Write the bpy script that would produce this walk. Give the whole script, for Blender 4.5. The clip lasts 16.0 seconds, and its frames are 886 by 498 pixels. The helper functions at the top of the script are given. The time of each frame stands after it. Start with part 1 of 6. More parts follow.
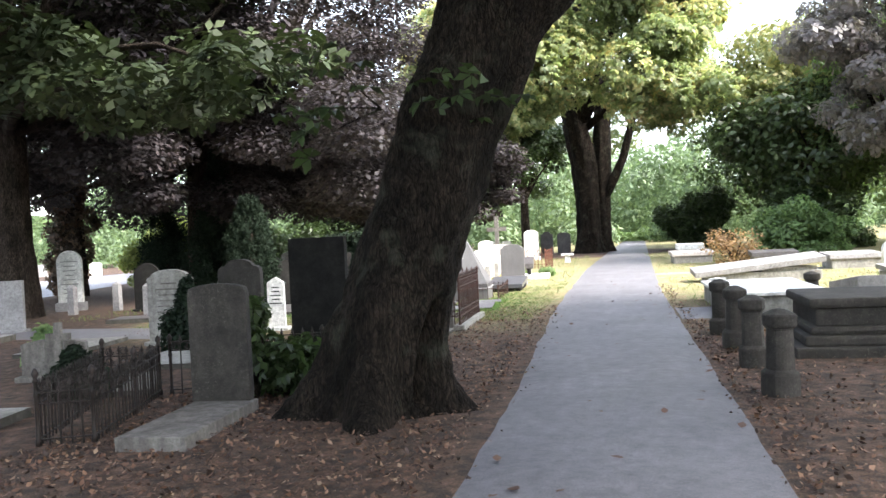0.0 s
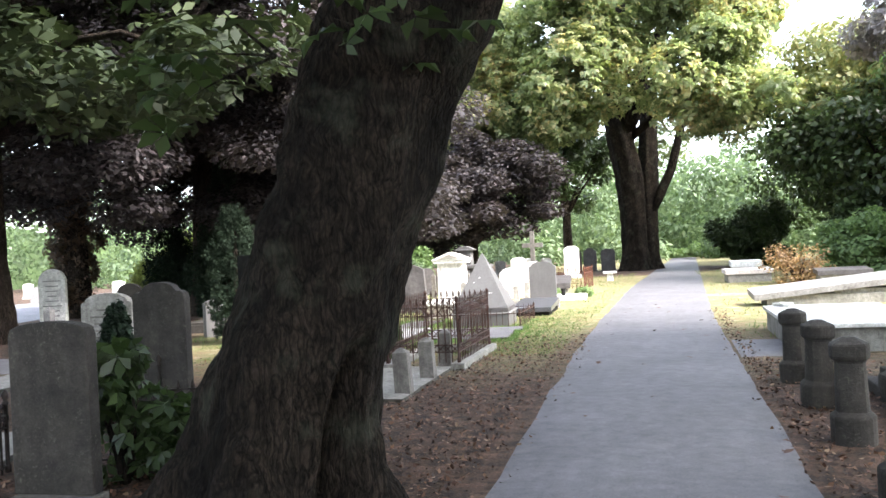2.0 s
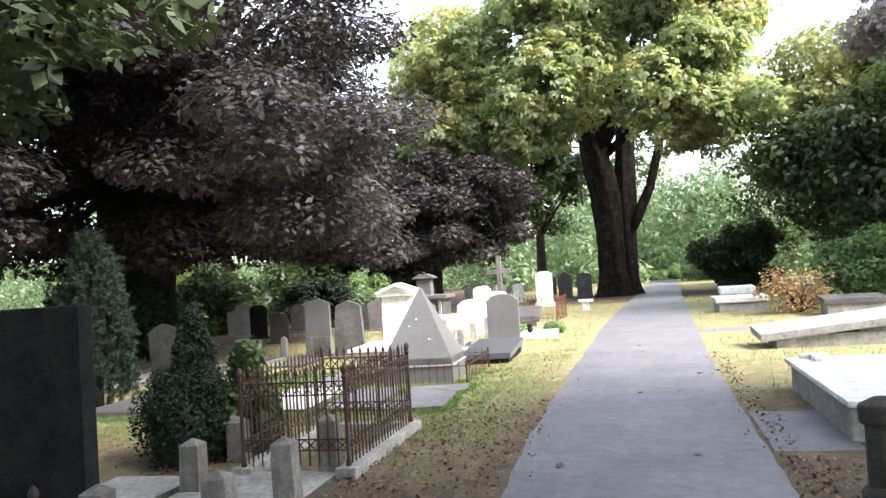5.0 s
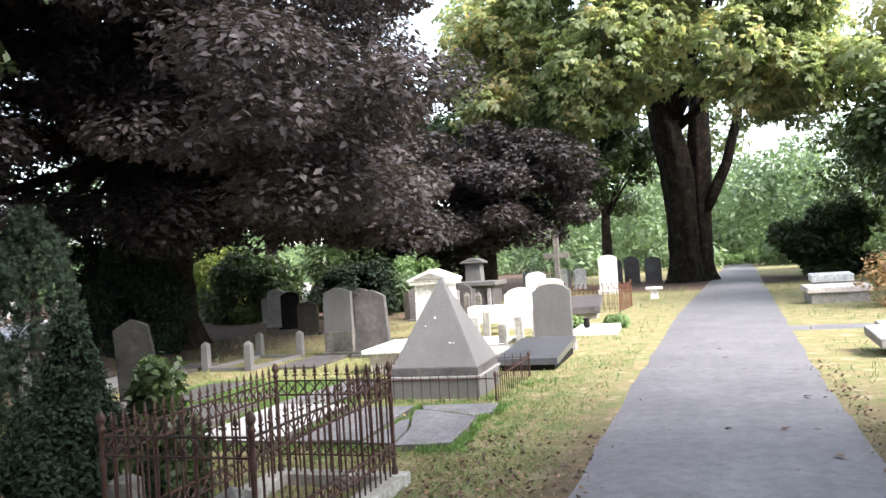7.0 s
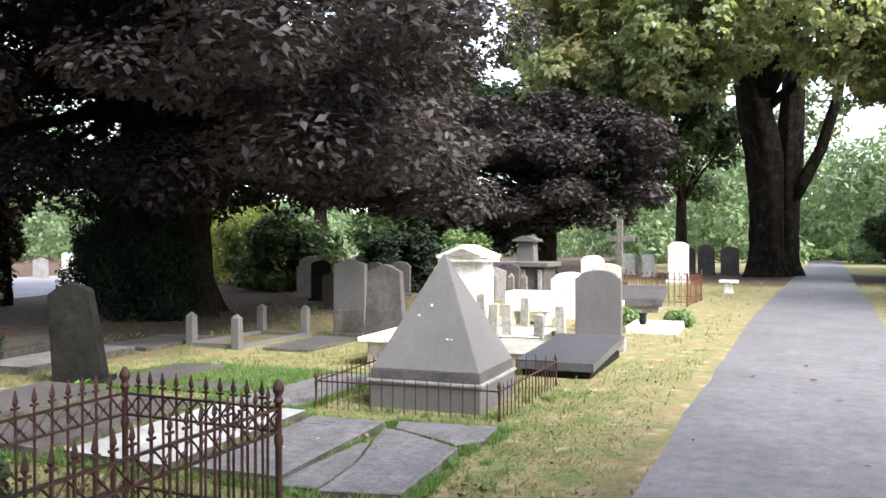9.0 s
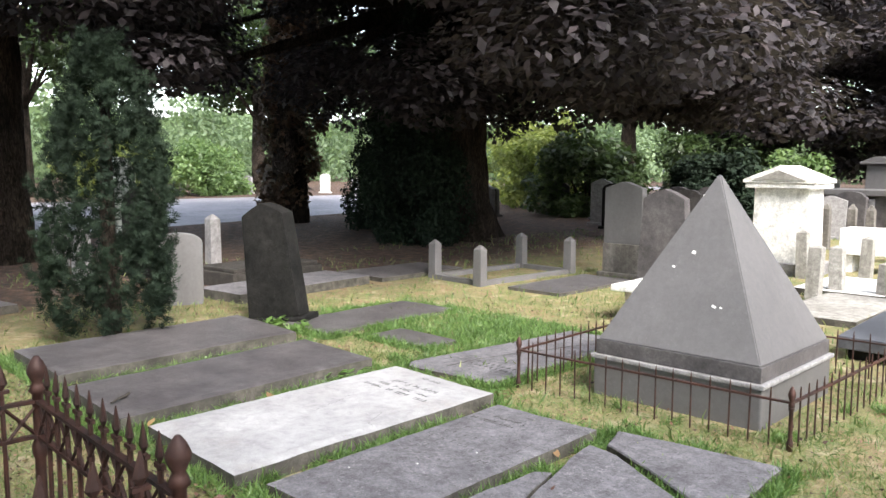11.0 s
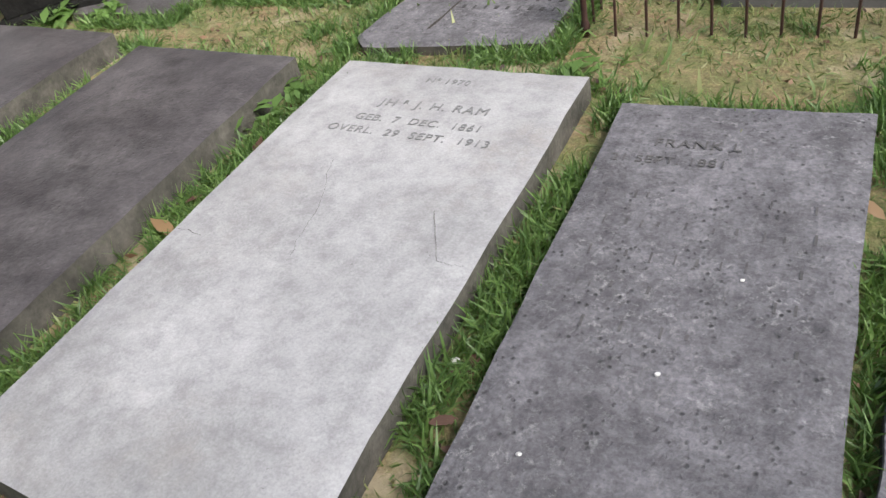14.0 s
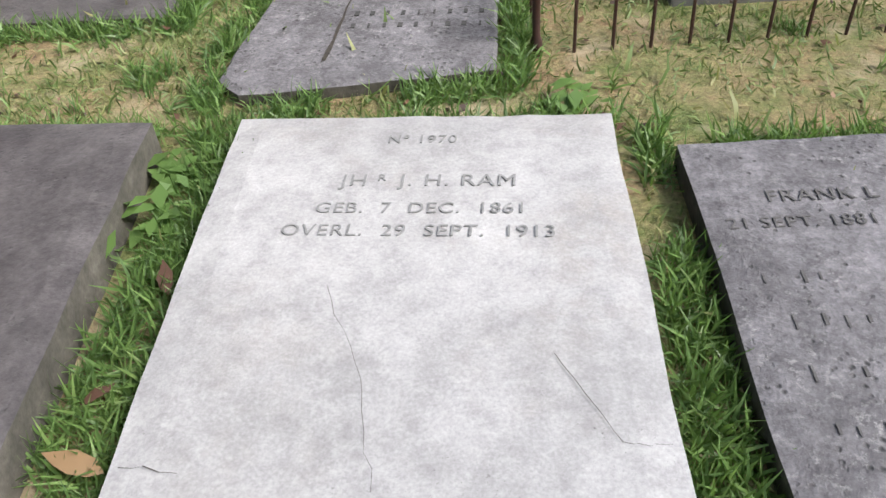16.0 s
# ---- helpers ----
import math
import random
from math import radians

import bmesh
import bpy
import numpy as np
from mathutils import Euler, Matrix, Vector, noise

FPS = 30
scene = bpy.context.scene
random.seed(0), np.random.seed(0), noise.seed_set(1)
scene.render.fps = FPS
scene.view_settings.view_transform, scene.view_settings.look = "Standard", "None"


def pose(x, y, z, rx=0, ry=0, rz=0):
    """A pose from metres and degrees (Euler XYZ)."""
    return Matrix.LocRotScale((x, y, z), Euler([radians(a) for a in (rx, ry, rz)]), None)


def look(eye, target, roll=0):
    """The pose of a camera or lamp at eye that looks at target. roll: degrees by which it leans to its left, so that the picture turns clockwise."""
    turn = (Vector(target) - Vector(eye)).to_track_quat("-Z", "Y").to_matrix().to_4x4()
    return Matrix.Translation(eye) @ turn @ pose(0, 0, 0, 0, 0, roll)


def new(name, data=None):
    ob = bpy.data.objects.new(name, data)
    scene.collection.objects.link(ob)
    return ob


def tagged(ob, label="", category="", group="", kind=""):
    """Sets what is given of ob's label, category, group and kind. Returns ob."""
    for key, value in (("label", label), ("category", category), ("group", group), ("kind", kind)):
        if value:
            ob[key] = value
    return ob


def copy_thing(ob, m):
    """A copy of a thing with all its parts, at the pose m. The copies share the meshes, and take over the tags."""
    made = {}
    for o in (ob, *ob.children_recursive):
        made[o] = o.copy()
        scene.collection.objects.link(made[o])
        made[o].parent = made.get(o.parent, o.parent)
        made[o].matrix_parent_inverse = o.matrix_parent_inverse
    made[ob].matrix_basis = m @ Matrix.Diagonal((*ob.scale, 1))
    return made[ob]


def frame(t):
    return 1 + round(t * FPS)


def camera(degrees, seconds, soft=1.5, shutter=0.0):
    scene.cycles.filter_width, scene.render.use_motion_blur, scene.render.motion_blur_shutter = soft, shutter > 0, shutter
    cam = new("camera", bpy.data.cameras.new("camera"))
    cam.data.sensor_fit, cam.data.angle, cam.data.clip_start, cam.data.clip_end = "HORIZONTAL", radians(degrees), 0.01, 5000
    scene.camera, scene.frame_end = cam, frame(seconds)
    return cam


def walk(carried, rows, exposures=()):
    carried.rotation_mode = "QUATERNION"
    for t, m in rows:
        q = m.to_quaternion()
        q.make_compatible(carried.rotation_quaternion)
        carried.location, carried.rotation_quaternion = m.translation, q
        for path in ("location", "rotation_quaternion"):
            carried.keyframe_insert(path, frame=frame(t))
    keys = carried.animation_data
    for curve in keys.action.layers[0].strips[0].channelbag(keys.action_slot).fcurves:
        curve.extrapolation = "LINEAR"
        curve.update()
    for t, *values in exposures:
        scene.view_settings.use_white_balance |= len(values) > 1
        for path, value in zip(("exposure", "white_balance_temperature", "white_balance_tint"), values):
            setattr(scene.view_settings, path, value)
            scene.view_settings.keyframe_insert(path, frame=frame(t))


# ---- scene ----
cam = camera(57.7, 16.0)
PATH = [
    (0, (0.851, 1.231, 1.671), (0.421, 3.184, 1.637), -2.9),
    (0.5, (0.906, 1.973, 1.622), (0.478, 3.926, 1.602), -3.8),
    (1, (0.9, 2.777, 1.623), (0.397, 4.713, 1.624), -3.0),
    (1.5, (0.946, 3.469, 1.661), (0.431, 5.401, 1.662), -3.6),
    (2, (0.989, 4.065, 1.617), (0.446, 5.99, 1.631), -3.0),
    (2.5, (0.901, 4.848, 1.682), (0.424, 6.79, 1.713), -3.4),
    (3, (0.925, 5.489, 1.635), (0.486, 7.439, 1.705), -3.8),
    (3.5, (0.851, 6.191, 1.7), (0.36, 8.129, 1.774), -3.0),
    (6, (0.855, 9.234, 1.81), (0.362, 11.171, 1.876), -4.3),
    (6.5, (0.892, 10.038, 1.841), (0.316, 11.952, 1.909), -4.3),
    (7, (0.678, 10.947, 1.804), (0.028, 12.838, 1.84), -3.6),
    (7.5, (0.424, 11.727, 1.704), (-0.21, 13.623, 1.746), -4.0),
    (8, (0.563, 12.337, 1.746), (-0.118, 14.217, 1.762), -2.4),
    (10.5, (0.134, 15.65, 1.738), (-1.106, 17.215, 1.624), 0.2),
    (11, (-0.191, 16.276, 1.671), (-1.645, 17.634, 1.462), 0.3),
    (11.5, (-0.618, 16.715, 1.653), (-2.191, 17.885, 1.256), 0.3),
    (12, (-1.024, 17.063, 1.62), (-2.6, 18.146, 1.032), -0.6),
    (12.5, (-1.515, 17.334, 1.59), (-2.992, 18.428, 0.803), -3.3),
    (13, (-2.025, 17.509, 1.552), (-3.281, 18.72, 0.575), -6.7),
    (13.5, (-2.537, 17.667, 1.44), (-3.664, 18.885, 0.324), -8.9),
    (14, (-2.914, 17.839, 1.474), (-3.865, 19.097, 0.244), -13.7),
    (14.5, (-3.335, 17.819, 1.460), (-4.078, 19.101, 0.118), -14.7),
    (15, (-3.709, 18.001, 1.450), (-4.287, 19.323, 0.066), -14.3),
    (15.5, (-4.026, 18.145, 1.423), (-4.327, 19.607, 0.093), -7.8),
    (16, (-4.118, 18.357, 1.352), (-4.354, 19.807, -0.006), -5.9),
]
walk(cam, [(t, look(eye, target, roll)) for t, eye, target, roll in PATH],
     exposures=[(0, 2.85), (2.5, 2.95), (3.5, 2.85), (8, 2.4), (10.5, 2.2), (11.5, 2.25), (12.5, 2.12), (13.5, 1.7), (14.5, 1.62), (15, 1.57), (16, 1.88)])


# ---- world, sun ----
world = bpy.data.worlds.new("sky")
scene.world = world
world.use_nodes = True
wn = world.node_tree.nodes
sky = wn.new("ShaderNodeTexSky")
sky.sky_type = 'NISHITA'
sky.sun_disc = False
sky.sun_elevation = radians(44)
sky.sun_rotation = radians(110)
sky.air_density, sky.dust_density, sky.ozone_density = 1.0, 1.6, 1.0
bg = wn["Background"]
bg.inputs[1].default_value = 0.15
haze = wn.new("ShaderNodeHueSaturation")
haze.inputs["Saturation"].default_value = 0.5
world.node_tree.links.new(sky.outputs[0], haze.inputs["Color"])
world.node_tree.links.new(haze.outputs[0], bg.inputs[0])
sun_data = bpy.data.lights.new("sun", 'SUN')
sun_data.energy = 2.2
sun_data.angle = radians(24)
sun_data.color = (1.0, 0.95, 0.88)
sun = new("sun", sun_data)
sun.matrix_world = pose(0, 0, 40, 46, 0, 70)

# ---- node helpers ----


class Nodes:
    """Short names for building a material's node tree."""

    def __init__(self, name):
        self.mat = bpy.data.materials.new(name)
        self.mat.use_nodes = True
        self.t = self.mat.node_tree
        self.p = self.t.nodes["Principled BSDF"]
        self.out = self.t.nodes["Material Output"]
        tc = self.t.nodes.new("ShaderNodeTexCoord")
        self.obj = tc.outputs["Object"]
        geo = self.t.nodes.new("ShaderNodeNewGeometry")
        self.pos = geo.outputs["Position"]
        self.island = geo.outputs["Random Per Island"]
        oi = self.t.nodes.new("ShaderNodeObjectInfo")
        self.rand = oi.outputs["Random"]

    def put(self, sock, v):
        if isinstance(v, (int, float)):
            sock.default_value = v
        elif isinstance(v, tuple):
            sock.default_value = v if len(v) == 4 or sock.type == 'VECTOR' else (*v, 1)
        else:
            self.t.links.new(v, sock)

    def math(self, op, a, b=0.0, clamp=False):
        n = self.t.nodes.new("ShaderNodeMath")
        n.operation, n.use_clamp = op, clamp
        self.put(n.inputs[0], a)
        self.put(n.inputs[1], b)
        return n.outputs[0]

    def span(self, v, a, b, lo=0.0, hi=1.0):
        n = self.t.nodes.new("ShaderNodeMapRange")
        for i, x in enumerate((v, a, b, lo, hi)):
            self.put(n.inputs[i], x)
        return n.outputs[0]

    def noise(self, scale, detail=4.0, rough=0.55, vec=None, stretch=None):
        vec = vec or self.obj
        if stretch:
            mp = self.t.nodes.new("ShaderNodeMapping")
            mp.inputs["Scale"].default_value = stretch
            self.t.links.new(vec, mp.inputs[0])
            vec = mp.outputs[0]
        n = self.t.nodes.new("ShaderNodeTexNoise")
        n.inputs["Scale"].default_value, n.inputs["Detail"].default_value, n.inputs["Roughness"].default_value = scale, detail, rough
        self.t.links.new(vec, n.inputs["Vector"])
        return n.outputs["Fac"]

    def cells(self, scale, feature='F1', vec=None, stretch=None):
        vec = vec or self.obj
        if stretch:
            mp = self.t.nodes.new("ShaderNodeMapping")
            mp.inputs["Scale"].default_value = stretch
            self.t.links.new(vec, mp.inputs[0])
            vec = mp.outputs[0]
        n = self.t.nodes.new("ShaderNodeTexVoronoi")
        n.feature = feature
        n.inputs["Scale"].default_value = scale
        self.t.links.new(vec, n.inputs["Vector"])
        return n.outputs["Distance"]

    def ramp(self, fac, stops):
        n = self.t.nodes.new("ShaderNodeValToRGB")
        e = n.color_ramp.elements
        while len(e) < len(stops):
            e.new(0.5)
        for el, (pos_, col) in zip(e, stops):
            el.position, el.color = pos_, (*col, 1)
        self.put(n.inputs[0], fac)
        return n.outputs[0]

    def mix(self, fac, a, b, kind='MIX'):
        n = self.t.nodes.new("ShaderNodeMix")
        n.data_type, n.blend_type = 'RGBA', kind
        self.put(n.inputs[0], fac)
        self.put(n.inputs[6], a)
        self.put(n.inputs[7], b)
        return n.outputs[2]

    def bump(self, height, strength, distance=0.02):
        n = self.t.nodes.new("ShaderNodeBump")
        n.inputs["Strength"].default_value, n.inputs["Distance"].default_value = strength, distance
        self.put(n.inputs["Height"], height)
        self.t.links.new(n.outputs[0], self.p.inputs["Normal"])

    def split(self, vec):
        n = self.t.nodes.new("ShaderNodeSeparateXYZ")
        self.t.links.new(vec, n.inputs[0])
        return n.outputs

    def done(self, colour, rough=0.8, metal=0.0):
        self.put(self.p.inputs["Base Color"], colour)
        self.put(self.p.inputs["Roughness"], rough)
        self.put(self.p.inputs["Metallic"], metal)
        return self.mat


def stone(name, dark, light, grain=60.0, stain=2.5, rough=0.75, lichen=0.0, lichen_col=(0.45, 0.46, 0.38), bump=0.25, pits=0.0, streak=0.0, contrast=0.75):
    """Weathered stone: mottling, grain, lichen spots, rain streaks."""
    s = Nodes(name)
    base = s.ramp(s.noise(stain, 6, 0.6, s.pos), [(0.3, dark), (0.7, light)])
    fine = s.noise(grain, 3, 0.7, s.pos)
    col = s.mix(contrast, base, s.ramp(fine, [(0.25, (0.55, 0.55, 0.55)), (0.75, (1.3, 1.3, 1.3))]), 'MULTIPLY')
    if streak:
        st = s.noise(9, 4, 0.6, s.pos, (1, 1, 0.12))
        col = s.mix(streak, col, s.ramp(st, [(0.4, (0.45, 0.44, 0.4)), (0.6, (1.05, 1.05, 1.05))]), 'MULTIPLY')
    mid = s.noise(grain * 0.18, 7, 0.78, s.pos)
    col = s.mix(contrast * 0.9, col, s.ramp(mid, [(0.37, (0.55, 0.55, 0.55)), (0.63, (1.45, 1.45, 1.45))]), 'MULTIPLY')
    if lichen:
        sp = s.math('MULTIPLY', s.span(s.noise(34, 6, 0.8, s.pos), 0.54, 0.66), s.span(s.noise(3.2, 4, 0.7, s.pos), 0.4, 0.65))
        col = s.mix(s.math('MULTIPLY', sp, lichen), col, lichen_col)
    hh = s.math('ADD', fine, s.noise(12, 5, 0.6, s.pos))
    if pits:
        pit = s.span(s.cells(42, 'F1', s.pos), 0.1, 0.3)
        mask = s.span(s.noise(9, 4, 0.7, s.pos), 0.5, 0.58)
        pit = s.math('MAXIMUM', pit, s.math('SUBTRACT', 1.0, mask))
        col = s.mix(s.math('MULTIPLY', s.math('SUBTRACT', 1.0, pit), pits), col, (0.03, 0.03, 0.03))
        hh = s.math('ADD', hh, pit)
    s.bump(hh, bump, 0.01)
    return s.done(col, rough)


def leafy(name, stops, scale=0.35, trans=0.35, rough=0.45, vary=0.5, gloss=0.5):
    """Leaves: colour drifts from bough to bough and from leaf to leaf, some light passes through."""
    s = Nodes(name)
    stops = [(q, tuple(0.87 * v + 0.13 * sum(c) / 3 for v in c)) for q, c in stops]
    big = s.noise(scale, 3, 0.6, s.pos)
    f = s.math('ADD', s.math('MULTIPLY', big, 1.0 - vary * 0.5), s.math('MULTIPLY', s.math('SUBTRACT', s.island, 0.25), vary * 0.5))
    col = s.ramp(f, stops)
    s.done(col, rough)
    s.p.inputs["Specular IOR Level"].default_value = gloss
    tr = s.t.nodes.new("ShaderNodeBsdfTranslucent")
    warm = s.mix(1.0, col, (1.2, 1.25, 0.85), 'MULTIPLY')
    s.t.links.new(warm, tr.inputs[0])
    mx = s.t.nodes.new("ShaderNodeMixShader")
    mx.inputs[0].default_value = trans
    s.t.links.new(s.p.outputs[0], mx.inputs[1])
    s.t.links.new(tr.outputs[0], mx.inputs[2])
    s.t.links.new(mx.outputs[0], s.out.inputs[0])
    return s.mat


def plain(name, a, b, scale=8.0, rough=0.6, metal=0.0, bump=0.15):
    s = Nodes(name)
    n1 = s.noise(scale, 5, 0.6)
    col = s.ramp(n1, [(0.3, a), (0.7, b)])
    s.bump(s.noise(scale * 8, 3), bump, 0.005)
    return s.done(col, rough, metal)


# ---- materials ----
def ground_material():
    s = Nodes("ground")
    x, y, _ = s.split(s.pos)
    wob = s.math('MULTIPLY', s.math('SUBTRACT', s.noise(0.9, 5, 0.65, s.pos), 0.5), 3.2)
    # litter lies under the leaning tree and along the start of the path
    ylim = s.span(s.math('ADD', y, wob), 13.5, 18.5, 1.0, 0.0)
    # bare soil on the beech's side, reaching further to darken the shaded ground
    deep = s.span(s.math('ADD', x, wob), -8.0, -10.5)
    ring = s.math('ADD', s.math('POWER', s.math('ADD', x, 0.9), 2.0), s.math('POWER', s.math('MULTIPLY', s.math('SUBTRACT', y, 54.0), 0.8), 2.0))
    deep = s.math('MAXIMUM', deep, s.span(s.math('ADD', ring, s.math('MULTIPLY', wob, 4.0)), 45.0, 25.0))
    side = s.math('MULTIPLY', s.span(s.math('ADD', s.math('ADD', x, s.math('MULTIPLY', wob, 0.08)), 0.0), -1.15, -0.7), s.span(y, 22, 17))
    litter = s.math('MAXIMUM', s.math('MAXIMUM', ylim, deep), s.math('MULTIPLY', side, 0.8))
    soil = s.ramp(s.noise(5, 8, 0.7, s.pos), [(0.36, (0.018, 0.011, 0.008)), (0.5, (0.06, 0.036, 0.024)), (0.66, (0.15, 0.09, 0.06))])
    crumbs = s.noise(55, 4, 0.75, s.pos)
    soil = s.mix(0.7, soil, s.ramp(crumbs, [(0.36, (0.25, 0.24, 0.24)), (0.64, (1.9, 1.75, 1.65))]), 'MULTIPLY')
    g1 = s.ramp(s.noise(2.6, 8, 0.78, s.pos), [(0.3, (0.09, 0.135, 0.046)), (0.42, (0.155, 0.175, 0.07)), (0.52, (0.23, 0.2, 0.11)), (0.6, (0.25, 0.18, 0.112)), (0.7, (0.15, 0.1, 0.066))])
    g2 = s.noise(70, 5, 0.85, s.pos)
    g3 = s.noise(17, 5, 0.8, s.pos)
    grass = s.mix(0.85, g1, s.ramp(g2, [(0.32, (0.35, 0.36, 0.3)), (0.68, (1.55, 1.5, 1.4))]), 'MULTIPLY')
    grass = s.mix(0.7, grass, s.ramp(g3, [(0.35, (0.6, 0.66, 0.5)), (0.65, (1.35, 1.3, 1.25))]), 'MULTIPLY')
    sand = s.span(s.noise(3.1, 5, 0.7, s.pos), 0.53, 0.68)
    grass = s.mix(s.math('MULTIPLY', sand, 0.7), grass, (0.44, 0.36, 0.25))
    col = s.mix(litter, grass, soil)
    s.bump(s.math('ADD', crumbs, g2), 0.6, 0.03)
    return s.done(col, 0.95)


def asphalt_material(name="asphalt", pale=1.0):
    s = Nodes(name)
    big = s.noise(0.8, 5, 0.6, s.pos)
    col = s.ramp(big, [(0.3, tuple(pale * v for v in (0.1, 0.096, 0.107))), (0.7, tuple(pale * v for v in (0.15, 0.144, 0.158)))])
    chips = s.noise(75, 4, 0.85, s.pos)
    col = s.mix(0.8, col, s.ramp(chips, [(0.3, (0.45, 0.45, 0.45)), (0.7, (1.55, 1.55, 1.55))]), 'MULTIPLY')
    patch = s.noise(6.5, 6, 0.75, s.pos)
    col = s.mix(0.7, col, s.ramp(patch, [(0.36, (0.68, 0.68, 0.69)), (0.64, (1.3, 1.3, 1.29))]), 'MULTIPLY')
    worn = s.span(s.noise(3, 4, 0.6, s.pos), 0.6, 0.72)
    col = s.mix(s.math('MULTIPLY', worn, 0.25), col, (0.25, 0.24, 0.23))
    s.bump(chips, 0.4, 0.006)
    return s.done(col, 0.68)


def bark_material(name, dark, light, moss=0.0):
    s = Nodes(name)
    warp = s.t.nodes.new("ShaderNodeVectorMath")
    warp.operation = 'MULTIPLY_ADD'
    wn_ = s.t.nodes.new("ShaderNodeTexNoise")
    wn_.inputs["Scale"].default_value = 5.0
    s.t.links.new(s.obj, wn_.inputs["Vector"])
    s.t.links.new(wn_.outputs["Color"], warp.inputs[0])
    warp.inputs[1].default_value = (0.1, 0.1, 0.25)
    s.t.links.new(s.obj, warp.inputs[2])
    edge = s.span(s.cells(13, 'DISTANCE_TO_EDGE', warp.outputs[0], (1.9, 1.9, 0.34)), 0.0, 0.22)
    plate = s.noise(22, 8, 0.8, warp.outputs[0], (1.2, 1.2, 0.4))
    crack = s.math('SUBTRACT', 1.0, edge)
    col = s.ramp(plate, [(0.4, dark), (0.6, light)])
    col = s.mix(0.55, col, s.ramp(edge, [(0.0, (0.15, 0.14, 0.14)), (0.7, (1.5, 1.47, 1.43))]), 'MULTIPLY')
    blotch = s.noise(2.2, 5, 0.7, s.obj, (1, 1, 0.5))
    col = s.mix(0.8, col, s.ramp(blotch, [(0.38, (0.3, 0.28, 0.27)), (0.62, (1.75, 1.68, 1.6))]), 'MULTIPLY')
    if moss:
        ms = s.span(s.noise(3, 4, 0.6, s.obj), 0.55, 0.68)
        col = s.mix(s.math('MULTIPLY', ms, moss), col, (0.16, 0.18, 0.13))
    s.bump(s.math('SUBTRACT', s.math('MULTIPLY', plate, 2.0), s.math('MULTIPLY', crack, 0.7)), 1.0, 0.05)
    s.p.inputs["Specular IOR Level"].default_value = 0.12
    return s.done(col, 0.9)


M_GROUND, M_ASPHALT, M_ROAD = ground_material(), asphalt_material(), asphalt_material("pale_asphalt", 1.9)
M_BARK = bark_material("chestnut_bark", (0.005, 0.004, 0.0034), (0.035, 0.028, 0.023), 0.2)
M_BARK_DARK = bark_material("dark_bark", (0.016, 0.013, 0.011), (0.065, 0.052, 0.044))
M_GRANITE = stone("grey_granite", (0.2, 0.19, 0.195), (0.3, 0.29, 0.295), 90, 3, 0.6, 0.4)
M_HARDSTONE = stone("blue_stone", (0.09, 0.085, 0.092), (0.165, 0.158, 0.17), 75, 3.4, 0.75, 0.8, (0.38, 0.37, 0.37), 0.5, 0.85, 0, 0.9)
M_DARKSLAB = stone("dark_slab_stone", (0.056, 0.05, 0.053), (0.112, 0.103, 0.106), 60, 3, 0.45, 0.25, (0.3, 0.28, 0.26), 0.3, 0.25)



def marble_material():
    """Pale marble gone cloudy: broad grey bloom, brownish stains, fine dark specks, hairlines."""
    s = Nodes("white_marble")
    col = s.ramp(s.noise(1.4, 5, 0.6, s.pos), [(0.35, (0.295, 0.29, 0.295)), (0.65, (0.405, 0.4, 0.405))])
    cloud = s.noise(13.0, 8, 0.78, s.pos)
    col = s.mix(0.8, col, s.ramp(cloud, [(0.36, (0.72, 0.71, 0.72)), (0.5, (0.98, 0.98, 0.98)), (0.64, (1.18, 1.18, 1.18))]), 'MULTIPLY')
    warm = s.math('MULTIPLY', s.span(s.noise(2.1, 5, 0.7, s.pos), 0.5, 0.7), s.span(s.noise(11, 5, 0.75, s.pos), 0.42, 0.62))
    col = s.mix(s.math('MULTIPLY', warm, 0.6), col, (0.3, 0.275, 0.26))
    fine = s.noise(120, 4, 0.75, s.pos)
    col = s.mix(0.6, col, s.ramp(fine, [(0.34, (0.74, 0.74, 0.74)), (0.66, (1.2, 1.2, 1.2))]), 'MULTIPLY')
    speck = s.math('MULTIPLY', s.span(s.noise(85, 3, 0.8, s.pos), 0.66, 0.7), s.span(s.noise(3.0, 3, 0.6, s.pos), 0.5, 0.65))
    col = s.mix(s.math('MULTIPLY', speck, 0.75), col, (0.08, 0.075, 0.07))
    s.bump(s.math('ADD', fine, cloud), 0.15, 0.006)
    return s.done(col, 0.62)


M_MARBLE = marble_material()
# slab sides: mottled, lichened stone, darker than most slab tops
M_RIM = stone("dark_stone_edge", (0.03, 0.028, 0.022), (0.11, 0.1, 0.085), 50, 6, 0.9, 0.3, (0.1, 0.13, 0.05), 0.4)
M_POLISHED = stone("polished_dark_granite", (0.05, 0.052, 0.062), (0.09, 0.093, 0.108), 130, 2, 0.28, 0.1, (0.3, 0.3, 0.3), 0.08, 0, 0, 0.5)
M_WHITE = stone("pale_limestone", (0.6, 0.59, 0.57), (0.8, 0.79, 0.77), 40, 1.5, 0.7, 0.1, (0.4, 0.4, 0.36), 0.15, 0, 0.1)
M_CONCRETE = stone("weathered_concrete", (0.2, 0.188, 0.172), (0.34, 0.327, 0.305), 80, 2, 0.9, 0.35, (0.22, 0.22, 0.17), 0.4, 0, 0.3)
M_OLDSTONE = stone("old_brown_stone", (0.018, 0.015, 0.0135), (0.05, 0.043, 0.037), 60, 4, 0.9, 0.35, (0.26, 0.25, 0.2), 0.45, 0, 0.4)
